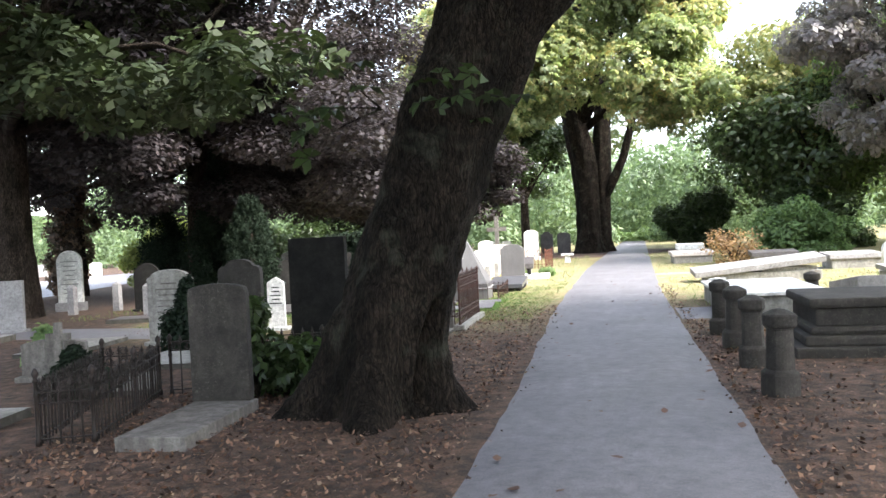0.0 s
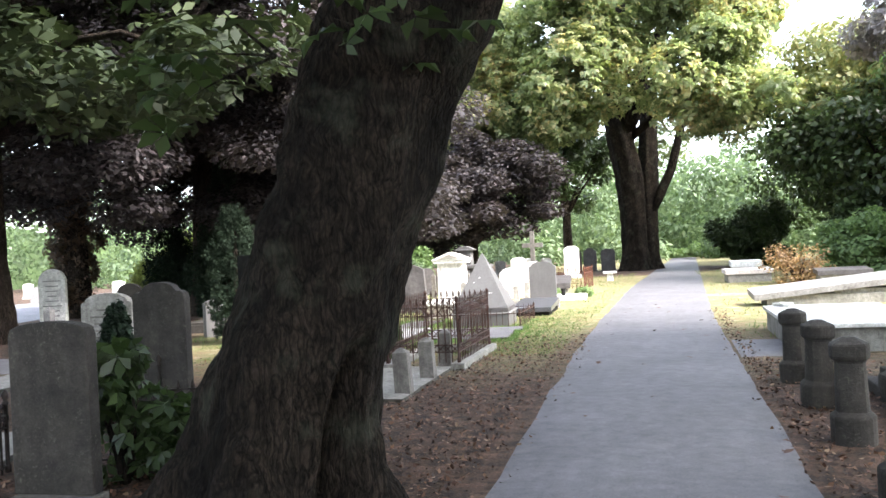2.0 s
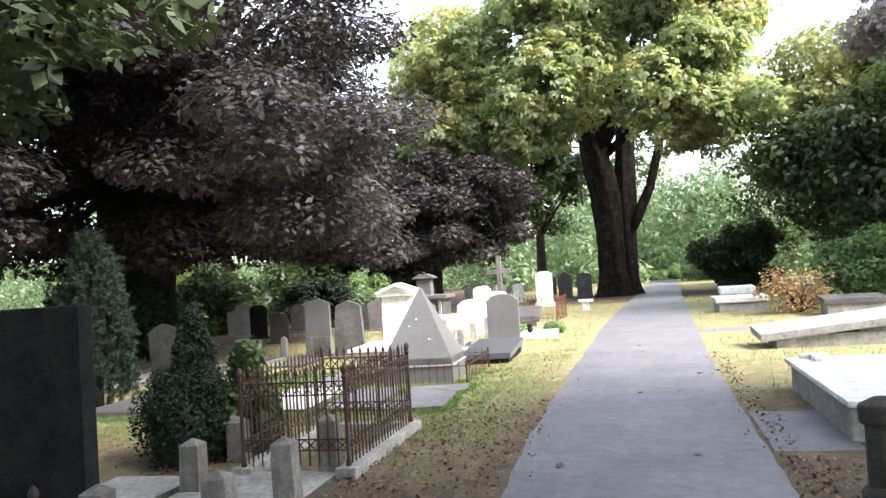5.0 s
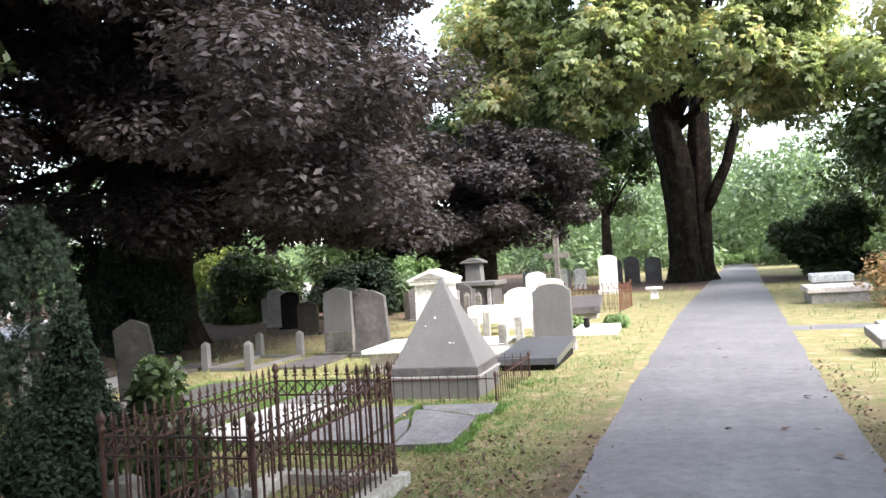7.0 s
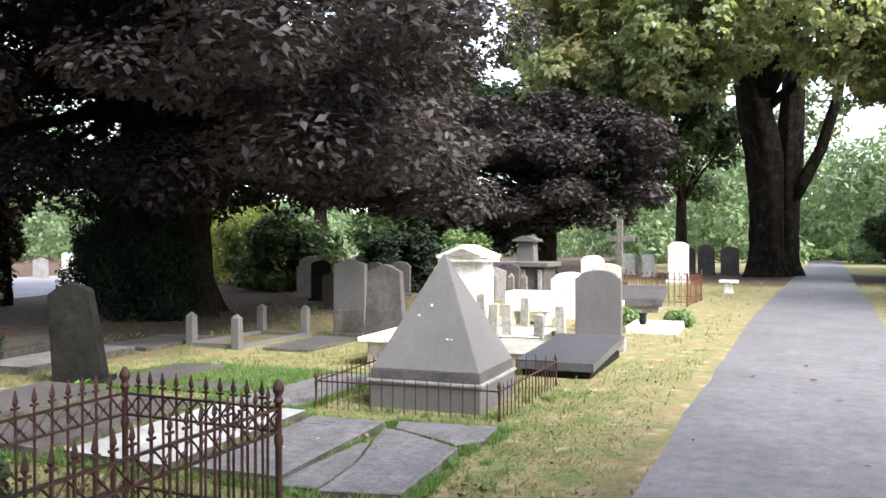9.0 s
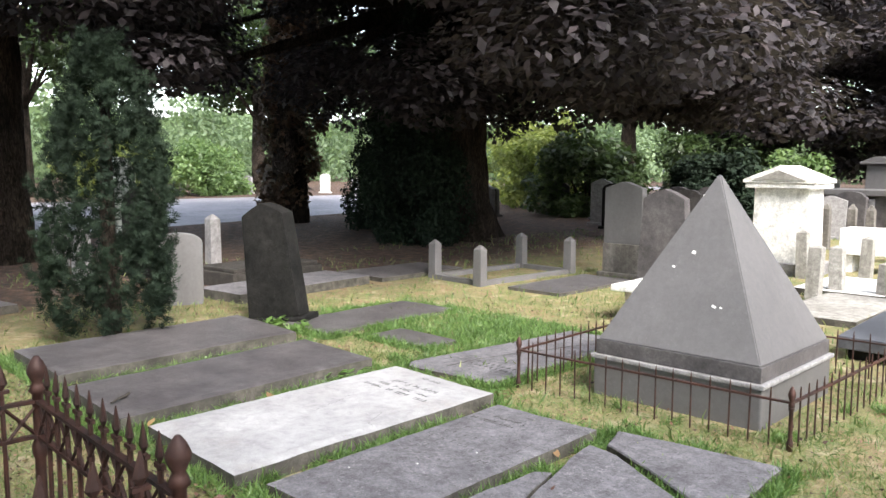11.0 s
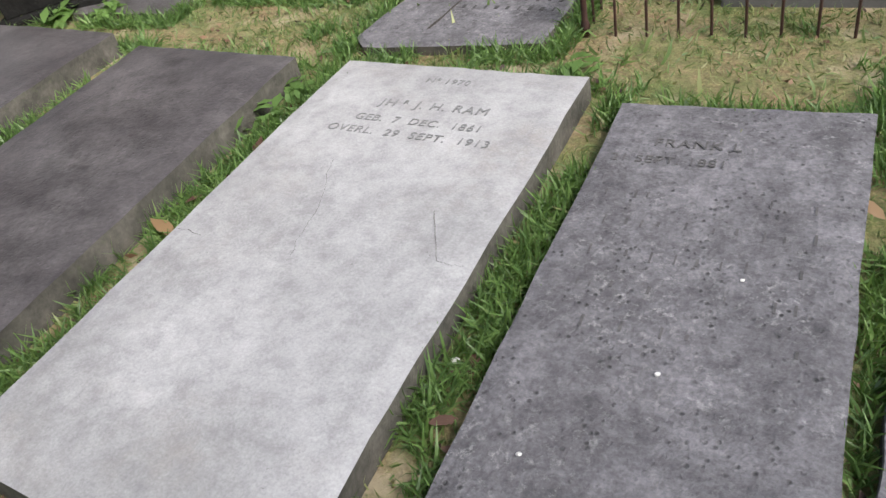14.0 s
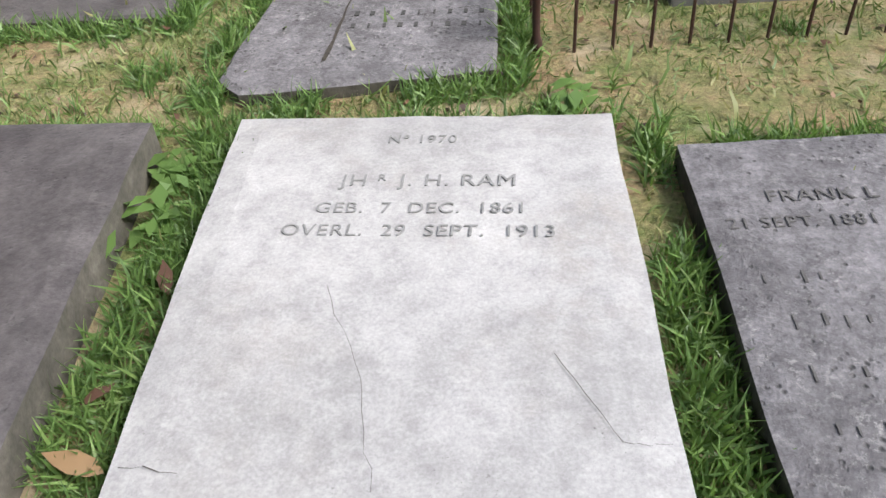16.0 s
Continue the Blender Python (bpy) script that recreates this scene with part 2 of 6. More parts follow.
M_SANDSTONE = stone("buff_stone", (0.12, 0.108, 0.1), (0.2, 0.184, 0.17), 70, 2.4, 0.85, 0.35, (0.2, 0.2, 0.15), 0.3, 0, 0.5)
M_BLACKSTONE = stone("black_stone", (0.007, 0.007, 0.007), (0.02, 0.019, 0.018), 70, 3, 0.9, 0.04)
M_BLACKSTONE.node_tree.nodes["Principled BSDF"].inputs["Specular IOR Level"].default_value = 0.12
M_PYRAMID = stone("pyramid_granite", (0.102, 0.098, 0.1), (0.135, 0.129, 0.132), 110, 1.2, 0.55, 0.12, (0.4, 0.4, 0.38), 0.1, 0, 0.12, 0.2)
M_PINK = stone("pinkish_stone", (0.45, 0.4, 0.37), (0.6, 0.55, 0.52), 50, 2, 0.75, 0.2)
M_REDRUST = plain("red_rust", (0.06, 0.025, 0.018), (0.2, 0.07, 0.04), 9, 0.8, 0.2, 0.4)
M_IRON = plain("black_iron", (0.012, 0.011, 0.011), (0.045, 0.032, 0.028), 14, 0.55, 0.6, 0.3)
M_RUST = plain("rusty_iron", (0.012, 0.009, 0.009), (0.085, 0.034, 0.024), 6, 0.6, 0.3, 0.4)
M_INK = plain("engraved_grey", (0.15, 0.15, 0.152), (0.26, 0.26, 0.262), 60, 0.9)
M_INKDARK = plain("engraved_dark", (0.03, 0.03, 0.03), (0.07, 0.068, 0.066), 60, 0.9)
M_WORNINK = plain("worn_lettering", (0.05, 0.048, 0.048), (0.13, 0.125, 0.125), 40, 0.9)
M_CRACK = plain("crack_dirt", (0.02, 0.018, 0.015), (0.06, 0.05, 0.04), 40, 1.0)
M_LITTER = leafy("dead_leaves", [(0.25, (0.04, 0.02, 0.013)), (0.42, (0.11, 0.05, 0.029)), (0.58, (0.22, 0.11, 0.06)), (0.75, (0.4, 0.29, 0.19))], 3.0, 0.1, 0.7, 1.2)
M_GRASS = leafy("grass_blades", [(0.2, (0.08, 0.14, 0.03)), (0.42, (0.15, 0.22, 0.06)), (0.6, (0.27, 0.27, 0.1)), (0.8, (0.33, 0.26, 0.14)), (0.95, (0.24, 0.15, 0.085))], 1.2, 0.3, 0.5, 0.9)
M_TUFT = leafy("lush_grass", [(0.2, (0.075, 0.15, 0.035)), (0.5, (0.15, 0.27, 0.06)), (0.8, (0.27, 0.39, 0.115)), (0.97, (0.42, 0.38, 0.18))], 2.5, 0.4, 0.45, 1.0)
M_BEECH = leafy("copper_beech_leaves", [(0.25, (0.024, 0.02, 0.024)), (0.5, (0.048, 0.038, 0.044)), (0.75, (0.095, 0.07, 0.074))], 0.4, 0.3, 0.6, 0.6, 0.35)
# paler copy of the beech leaves; haze and brightness are in the colour
M_GREYBEECH = leafy("grey_purple_leaves", [(0.25, (0.11, 0.098, 0.11)), (0.5, (0.19, 0.17, 0.18)), (0.75, (0.3, 0.25, 0.25))], 0.4, 0.5, 0.35, 0.6)
M_GREENDARK = leafy("dark_green_leaves", [(0.25, (0.03, 0.05, 0.016)), (0.55, (0.06, 0.1, 0.03)), (0.8, (0.12, 0.17, 0.05))], 0.4, 0.42, 0.4, 0.6)
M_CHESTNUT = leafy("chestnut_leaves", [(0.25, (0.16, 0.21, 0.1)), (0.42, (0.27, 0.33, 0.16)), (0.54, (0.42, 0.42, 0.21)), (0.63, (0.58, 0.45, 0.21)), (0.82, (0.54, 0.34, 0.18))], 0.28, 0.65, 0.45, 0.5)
# darker copy of the chestnut leaves: the crown's shade is in the colour
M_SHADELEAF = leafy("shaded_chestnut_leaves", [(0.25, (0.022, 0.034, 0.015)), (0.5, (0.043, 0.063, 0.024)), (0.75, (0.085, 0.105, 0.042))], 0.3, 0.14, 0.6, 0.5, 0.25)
M_BRIGHT = leafy("bright_green_leaves", [(0.25, (0.1, 0.17, 0.06)), (0.5, (0.2, 0.31, 0.11)), (0.8, (0.36, 0.43, 0.17))], 0.2, 0.45, 0.5, 0.6)
# yellow-green and brighter than M_BRIGHT: sunlight is mixed into the leaf colour
M_SUNNY = leafy("sunlit_yellow_green_leaves", [(0.25, (0.16, 0.2, 0.05)), (0.5, (0.32, 0.37, 0.09)), (0.8, (0.48, 0.48, 0.14))], 0.4, 0.5, 0.5, 0.7)
# leaf green with distance haze tinted in, paler and bluer
M_FAR = leafy("hazed_distant_leaves", [(0.25, (0.08, 0.125, 0.065)), (0.5, (0.17, 0.25, 0.125)), (0.8, (0.3, 0.38, 0.21))], 0.12, 0.45, 0.6, 0.6)
M_YELLOW = leafy("yellowing_leaves", [(0.25, (0.14, 0.19, 0.08)), (0.5, (0.3, 0.31, 0.12)), (0.75, (0.5, 0.38, 0.16))], 0.25, 0.4, 0.5, 0.6)
M_YEW = leafy("yew_needles", [(0.25, (0.01, 0.018, 0.011)), (0.55, (0.02, 0.036, 0.02)), (0.85, (0.042, 0.068, 0.037))], 2.5, 0.15, 0.85, 0.7, 0.2)
M_RED = leafy("brown_conifer_needles", [(0.25, (0.04, 0.03, 0.015)), (0.55, (0.11, 0.06, 0.035)), (0.8, (0.2, 0.1, 0.06))], 1.0, 0.25, 0.6, 0.6)
M_ORANGE = leafy("orange_leaves", [(0.25, (0.2, 0.12, 0.06)), (0.5, (0.42, 0.25, 0.11)), (0.8, (0.5, 0.38, 0.17))], 1.5, 0.35, 0.5, 0.8)

# ---- mesh helpers ----


def root(name, x, y, z=0.0, rz=0.0, label="", category="", group="", kind=""):
    ob = new(name)
    ob.empty_display_size = 0.2
    ob.matrix_basis = pose(x, y, z, 0, 0, rz)
    return tagged(ob, label, category, group, kind)


def as_mesh(name, bm):
    if isinstance(bm, bpy.types.Mesh):
        return bm
    me = bpy.data.meshes.new(name)
    bm.to_mesh(me)
    bm.free()
    return me


def part(name, bm, material, parent=None, label="", m=None):
    me = as_mesh(name, bm)
    if material and not me.materials:
        me.materials.append(material)
    ob = new(name, me)
    if parent:
        ob.parent = parent
    if m is not None:
        ob.matrix_basis = m
    if label:
        ob["label"] = label
    return ob


def smooth(ob):
    me = ob.data
    me.polygons.foreach_set("use_smooth", [True] * len(me.polygons))
    return ob


def box(w, d, h, bevel=0.01, z0=0.0, x0=0.0, y0=0.0, top=1.0, top_y=None, seg=2):
    """A box on z0 whose top is scaled by top, with rounded edges."""
    bm = bmesh.new()
    bmesh.ops.create_cube(bm, size=1.0)
    for v in bm.verts:
        up = v.co.z > 0
        v.co.x *= w * (top if up else 1)
        v.co.y *= d * ((top_y if top_y is not None else top) if up else 1)
        v.co.z = z0 + (h if up else 0)
        v.co.x += x0
        v.co.y += y0
    if bevel:
        bmesh.ops.bevel(bm, geom=bm.edges[:], offset=bevel, segments=seg, affect='EDGES', profile=0.6)
    return bm


def prism(outline, depth, bevel=0.012):
    """An outline in x and z, given depth in y, with rounded edges."""
    bm = bmesh.new()
    front = [bm.verts.new((x, -depth / 2, z)) for x, z in outline]
    f = bm.faces.new(front)
    r = bmesh.ops.extrude_face_region(bm, geom=[f])
    for v in r["geom"]:
        if isinstance(v, bmesh.types.BMVert):
            v.co.y += depth
    bmesh.ops.recalc_face_normals(bm, faces=bm.faces[:])
    if bevel:
        sharp = [e for e in bm.edges if len(e.link_faces) == 2 and e.calc_face_angle(0) > 0.9]
        bmesh.ops.bevel(bm, geom=sharp, offset=bevel, segments=2, affect='EDGES', profile=0.6)
    return bm


def lathe(profile, seg=20, square=0.0):
    """A turned shape from (radius, z) pairs; square pulls it towards a square section."""
    bm = bmesh.new()
    rings = []
    for r, z in profile:
        ring = []
        for i in range(seg):
            a = 2 * math.pi * i / seg
            c, s = math.cos(a), math.sin(a)
            k = 1.0 / max(abs(c), abs(s)) if square else 1.0
            k = 1 + (k - 1) * square
            ring.append(bm.verts.new((r * k * c, r * k * s, z)))
        rings.append(ring)
    for a, b in zip(rings, rings[1:]):
        for i in range(seg):
            bm.faces.new((a[i], a[(i + 1) % seg], b[(i + 1) % seg], b[i]))
    bm.faces.new(rings[0][::-1])
    bm.faces.new(rings[-1])
    return bm


def tube(bm, points, radii, seg=8):
    """A round bar through points, added to bm."""
    pts = [Vector(p) for p in points]
    rings = []
    for i, p in enumerate(pts):
        way = (pts[min(i + 1, len(pts) - 1)] - pts[max(i - 1, 0)]).normalized()
        q = way.to_track_quat('Z', 'Y')
        r = radii[i] if isinstance(radii, (list, tuple)) else radii
        rings.append([bm.verts.new(p + q @ Vector((r * math.cos(2 * math.pi * k / seg), r * math.sin(2 * math.pi * k / seg), 0))) for k in range(seg)])
    for a, b in zip(rings, rings[1:]):
        for k in range(seg):
            bm.faces.new((a[k], a[(k + 1) % seg], b[(k + 1) % seg], b[k]))
    bm.faces.new(rings[0][::-1])
    bm.faces.new(rings[-1])
    return bm


def np_mesh(name, verts, faces, material):
    """A mesh from arrays of vertices and of faces with one corner count."""
    me = bpy.data.meshes.new(name)
    n, k = faces.shape
    me.vertices.add(len(verts))
    me.vertices.foreach_set("co", np.ascontiguousarray(verts, dtype=np.float32).ravel())
    me.loops.add(n * k)
    me.loops.foreach_set("vertex_index", np.ascontiguousarray(faces, dtype=np.int32).ravel())
    me.polygons.add(n)
    me.polygons.foreach_set("loop_start", np.arange(0, n * k, k, dtype=np.int32))
    me.update(calc_edges=True)
    me.materials.append(material)
    return me


def scatter(name, tv, tf, P, normal, size, rng, material, spin=None):
    """Many copies of one small shape (tv, tf) in one mesh, at P, with its z along normal."""
    tv, tf = np.array(tv, float), np.array(tf, int)
    n = len(P)
    nz = normal / np.linalg.norm(normal, axis=1, keepdims=True)
    a = rng.normal(size=(n, 3)) if spin is None else spin
    nx = np.cross(a, nz)
    nx /= np.linalg.norm(nx, axis=1, keepdims=True) + 1e-9
    ny = np.cross(nz, nx)
    s = np.asarray(size, float).reshape(n, 1, 1)
    v = (tv[None, :, 0, None] * nx[:, None] + tv[None, :, 1, None] * ny[:, None] + tv[None, :, 2, None] * nz[:, None]) * s + P[:, None]
    f = tf[None] + (np.arange(n) * len(tv))[:, None, None]
    return np_mesh(name, v.reshape(-1, 3), f.reshape(-1, tf.shape[1]), material)


# leaf shapes, one unit long
LEAF_V = [(0, -0.5, 0), (0.26, 0, 0.05), (0, 0.5, -0.06), (-0.26, 0, 0.05)]
LEAF_F = [(0, 1, 2, 3)]
SPRAY_V, SPRAY_F = [], []
for _k, (_a, _d) in enumerate([(0.0, 0.6), (0.8, 0.35), (-0.8, 0.35)]):
    _c, _s = math.cos(_a), math.sin(_a)
    for _x, _y, _z in LEAF_V:
        _y2, _x2 = (_y + 0.5) * 0.55, _x * 0.62
        SPRAY_V.append((_x2 * _c + _y2 * _s, -_x2 * _s + _y2 * _c + _d - 0.5, _z * 0.6 - 0.1 * abs(_a) * _y2))
    SPRAY_F.append(tuple(4 * _k + i for i in range(4)))
PALM_V, PALM_F = [], []
for _k, _a in enumerate([-1.7, -0.85, 0.0, 0.85, 1.7]):
    _c, _s = math.cos(_a), math.sin(_a)
    _l = 0.62 - 0.1 * abs(_a)
    for _x, _y, _z in [(0, 0.03, 0), (0.14, _l * 0.66, 0.0), (0, _l, -0.2), (-0.14, _l * 0.66, 0.0)]:
        PALM_V.append((_x * _c + _y * _s, -_x * _s + _y * _c, _z))
    PALM_F.append(tuple(4 * _k + i for i in range(4)))


def wobble(P, k):
    """A cheap smooth field, about -1 to 1, to break clumps up."""
    x, y, z = P[:, 0] * k, P[:, 1] * k, P[:, 2] * k
    return (np.sin(1.7 * x + 2.1 * z + 0.3) * np.sin(1.9 * y - 1.3 * z + 1.1) + np.sin(2.9 * x - 1.1 * y + 0.7) * np.sin(3.1 * z + 1.3 * x) + np.sin(5.3 * x + 0.2) * np.sin(4.7 * y + 5.9 * z)) / 2.2


def boughs(rng, centre, radii, count, size, flat=0.55, inner=0.5, low=-1.0):
    """Bough clumps spread through the outer part of a crown: rows of centre and radii."""
    out = []
    while len(out) < count:
        d = rng.normal(size=3)
        d /= np.linalg.norm(d)
        if d[2] < low:
            continue
        k = rng.uniform(inner, 1.0)
        r = rng.uniform(*size)
        out.append((*(np.array(centre) + d * np.array(radii) * k), r, r, r * flat))
    return np.array(out)


def foliage(name, rng, clumps, n, leaf, material, shape="spray", up=1.0, gap=-0.25, k=1.0, spread=0.55, out=0.5):
    """Leaves through all the clumps, thinned in patches so that gaps show."""
    area = clumps[:, 3] ** 2
    pick = rng.choice(len(clumps), size=int(n * 1.6), p=area / area.sum())
    c = clumps[pick]
    d = rng.normal(size=(len(c), 3))
    d /= np.linalg.norm(d, axis=1, keepdims=True)
    rad = rng.uniform(0.25, 1.0, size=(len(c), 1)) ** 0.5
    P = c[:, :3] + d * rad * c[:, 3:6]
    keep = wobble(P, k) + rng.normal(scale=0.25, size=len(P)) > gap
    P, d = P[keep][:n], d[keep][:n]
    nrm = d * out + np.array([0, 0, up]) + rng.normal(scale=spread, size=P.shape)
    size = leaf * rng.uniform(0.6, 1.25, size=len(P))
    tv, tf = {"leaf": (LEAF_V, LEAF_F), "spray": (SPRAY_V, SPRAY_F), "palm": (PALM_V, PALM_F)}[shape]
    return scatter(name, tv, tf, P, nrm, size, rng, material)


def trunk_mesh(rows, seg=28, rings=40, flute=0.06, lobes=7, twist=0.5, rough=0.03, flare=0.0, seed=0.0, hollow=None):
    """A trunk through rows of (x, y, z, radius): fluted, knobbly, flared at the foot."""
    rows = np.array(rows, float)
    u = np.linspace(0, len(rows) - 1, rings)
    idx = np.arange(len(rows))
    path = np.stack([np.interp(u, idx, rows[:, i]) for i in range(4)], 1)
    ker = np.array([0.25, 0.5, 0.25])
    for _ in range(2):
        inner = np.stack([np.convolve(path[:, i], ker, 'valid') for i in range(4)], 1)
        path[1:-1] = inner
    verts, faces = [], []
    z0 = rows[0, 2]
    for j, (x, y, z, r) in enumerate(path):
        h = z - z0
        for i in range(seg):
            a = 2 * math.pi * i / seg
            lob = math.cos(lobes * (a + twist * h * 0.3) + seed) + 0.6 * math.cos((lobes - 3) * (a - twist * h * 0.2) + 2 + seed)
            rr = r * (1 + flute * lob * (0.7 + 0.5 * math.exp(-h * 1.2)))
            rr += flare * math.exp(-h * 2.6) * max(0.0, 0.55 + 0.45 * math.cos(5 * a + seed) + 0.2 * math.cos(9 * a))
            q = Vector((x + rr * math.cos(a), y + rr * math.sin(a), z))
            rr += rough * (noise.noise(q * 2.3) + 0.5 * noise.noise(q * 6.0))
            if hollow:
                w0, h0, h1, deep = hollow
                da = (a - w0 + math.pi) % (2 * math.pi) - math.pi
                rr -= deep * math.exp(-(da / 0.13) ** 4) * max(0.0, min(1.0, (h - h0) * 3, (h1 - h) * 2))
                rr += 0.022 * abs(noise.noise(Vector((q.x * 9, q.y * 9, q.z * 3)))) - 0.012 * abs(noise.noise(q * 14))
            verts.append((x + rr * math.cos(a), y + rr * math.sin(a), z))
    for j in range(rings - 1):
        for i in range(seg):
            k = (i + 1) % seg
            faces.append((j * seg + i, j * seg + k, (j + 1) * seg + k, (j + 1) * seg + i))
    me = bpy.data.meshes.new("trunk")
    me.from_pydata(verts, [], faces)
    me.polygons.foreach_set("use_smooth", [True] * len(faces))
    return me


def limb_meshes(start, ends, r, rng, sag=0.0, seg=6):
    """Bent limbs from start to each end, a mesh each."""
    out = []
    for e in ends:
        bm = bmesh.new()
        a, b = Vector(start), Vector(e)
        mid = a.lerp(b, 0.45) + Vector(rng.normal(scale=0.12 * (b - a).length, size=3))
        mid.z += 0.12 * (b - a).length - sag
        pts = [a.lerp(mid, t).lerp(mid.lerp(b, t), t) for t in (0, 0.25, 0.5, 0.75, 1.0)]
        tube(bm, pts, [r, r * 0.75, r * 0.5, r * 0.3, r * 0.1], seg)
        out.append(bm)
    return out

# ---- ground, path, road ----
part("ground", box(700, 700, 0.5, 0, -0.5, 0, 150), M_GROUND)
tagged(bpy.data.objects["ground"], "brown litter and thin dry grass between the graves", "ground", kind="structure")


def strip(name, left, right, material, z, label, category, step=0.35, ragged=0.035, crown=0.02, along='y', span=(0, 1)):
    """A paved strip with a slight crown and ragged edges. left and right give the edges at each place along it."""
    a, b = span
    n = int((b - a) / step)
    verts, faces = [], []
    cols = 6
    for j in range(n + 1):
        s = a + (b - a) * j / n
        l = left(s) + ragged * (noise.noise(Vector((s * 1.3, 0.5, 1))) + 0.6 * noise.noise(Vector((s * 4.1, 3.5, 1))))
        r = right(s) + ragged * (noise.noise(Vector((s * 1.3, 8.5, 1))) + 0.6 * noise.noise(Vector((s * 4.1, 9.5, 1))))
        for i in range(cols + 1):
            u = i / cols
            x = l + (r - l) * u
            h = z + crown * (1 - (2 * u - 1) ** 2) - (0.02 if i in (0, cols) else 0)
            verts.append((x, s, h) if along == 'y' else (s, x, h))
    for j in range(n):
        for i in range(cols):
            k = j * (cols + 1) + i
            q = (k, k + 1, k + cols + 2, k + cols + 1)
            faces.append(q if along == 'y' else q[::-1])
    me = bpy.data.meshes.new(name)
    me.from_pydata(verts, [], faces)
    me.polygons.foreach_set("use_smooth", [True] * len(faces))
    ob = part(name, me, material)
    return tagged(ob, label, category, kind="structure")


strip("path", lambda s: -0.36 - 0.3 * min(1.0, max(0.0, (s - 9) / 9)) + max(0, s - 34) * 0.03, lambda s: 1.92 + max(0, s - 22) * 0.024, M_ASPHALT, 0.012,
      "straight worn grey asphalt path between the graves", "path", span=(-12, 110))
strip("side_path", lambda s: 15.55, lambda s: 18.1, M_ASPHALT, 0.006, "short grey asphalt side path off the main path", "path",
      along='x', span=(1.85, 2.62), step=0.1, crown=0.004)
strip("side_path", lambda s: 28.6, lambda s: 29.9, M_ASPHALT, 0.006, "narrow asphalt side path between graves", "path",
      along='x', span=(1.9, 16), crown=0.005)
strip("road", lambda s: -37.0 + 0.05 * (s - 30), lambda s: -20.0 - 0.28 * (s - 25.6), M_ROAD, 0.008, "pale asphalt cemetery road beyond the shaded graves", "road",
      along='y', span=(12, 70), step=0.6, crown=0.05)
strip("side_path", lambda s: 14.6 - 0.12 * (s + 8), lambda s: 16.7 - 0.15 * (s + 8), M_ASPHALT, 0.006, "grey side path between the shaded graves", "path",
      along='x', span=(-19.5, -7.4), crown=0.01)

# ---- stones ----


def outline_of(shape, w, h):
    a = w / 2
    if shape == "arch":
        return [(-a, 0), (a, 0), (a, h * 0.86)] + [(a * math.cos(t), h * 0.86 + h * 0.14 * math.sin(t)) for t in np.linspace(0.15, math.pi - 0.15, 13)] + [(-a, h * 0.86)]
    if shape == "round":
        return [(-a, 0), (a, 0), (a, h - a)] + [(a * math.cos(t), h - a + a * math.sin(t)) for t in np.linspace(0.1, math.pi - 0.1, 15)] + [(-a, h - a)]
    if shape == "shoulder":
        s = h - w * 0.16
        return [(-a, 0), (a, 0), (a, s - 0.03), (a * 0.93, s), (a * 0.84, s)] + [(a * 0.84 * math.cos(t), s + w * 0.16 * math.sin(t)) for t in np.linspace(0.2, math.pi - 0.2, 11)] + [(-a * 0.84, s), (-a * 0.93, s), (-a, s - 0.03)]
    if shape == "ears":
        s = h - w * 0.3
        return [(-a, 0), (a, 0), (a, s), (a * 0.95, s + 0.06), (a * 0.82, s + 0.09), (a * 0.72, s + 0.08)] + [(a * 0.62 * math.cos(t), s + 0.1 + (w * 0.3 - 0.1) * math.sin(t)) for t in np.linspace(0.15, math.pi - 0.15, 11)] + [(-a * 0.72, s + 0.08), (-a * 0.82, s + 0.09), (-a * 0.95, s + 0.06), (-a, s)]
    if shape == "low_arch":
        return [(-a, 0), (a, 0), (a, h - 0.1)] + [(a * math.cos(t), h - 0.07 + 0.07 * math.sin(t)) for t in np.linspace(0.35, math.pi - 0.35, 11)] + [(-a, h - 0.1)]
    if shape == "peak":
        return [(-a, 0), (a, 0), (a * 0.97, h * 0.9), (a * 0.1, h), (-a * 0.1, h), (-a * 0.97, h * 0.9)]
    if shape == "taper":
        return [(-a, 0), (a, 0), (a * 0.8, h * 0.9), (a * 0.4, h * 0.96), (0, h), (-a * 0.4, h * 0.96), (-a * 0.8, h * 0.9)]
    return [(-a, 0), (a, 0), (a, h), (-a, h)]


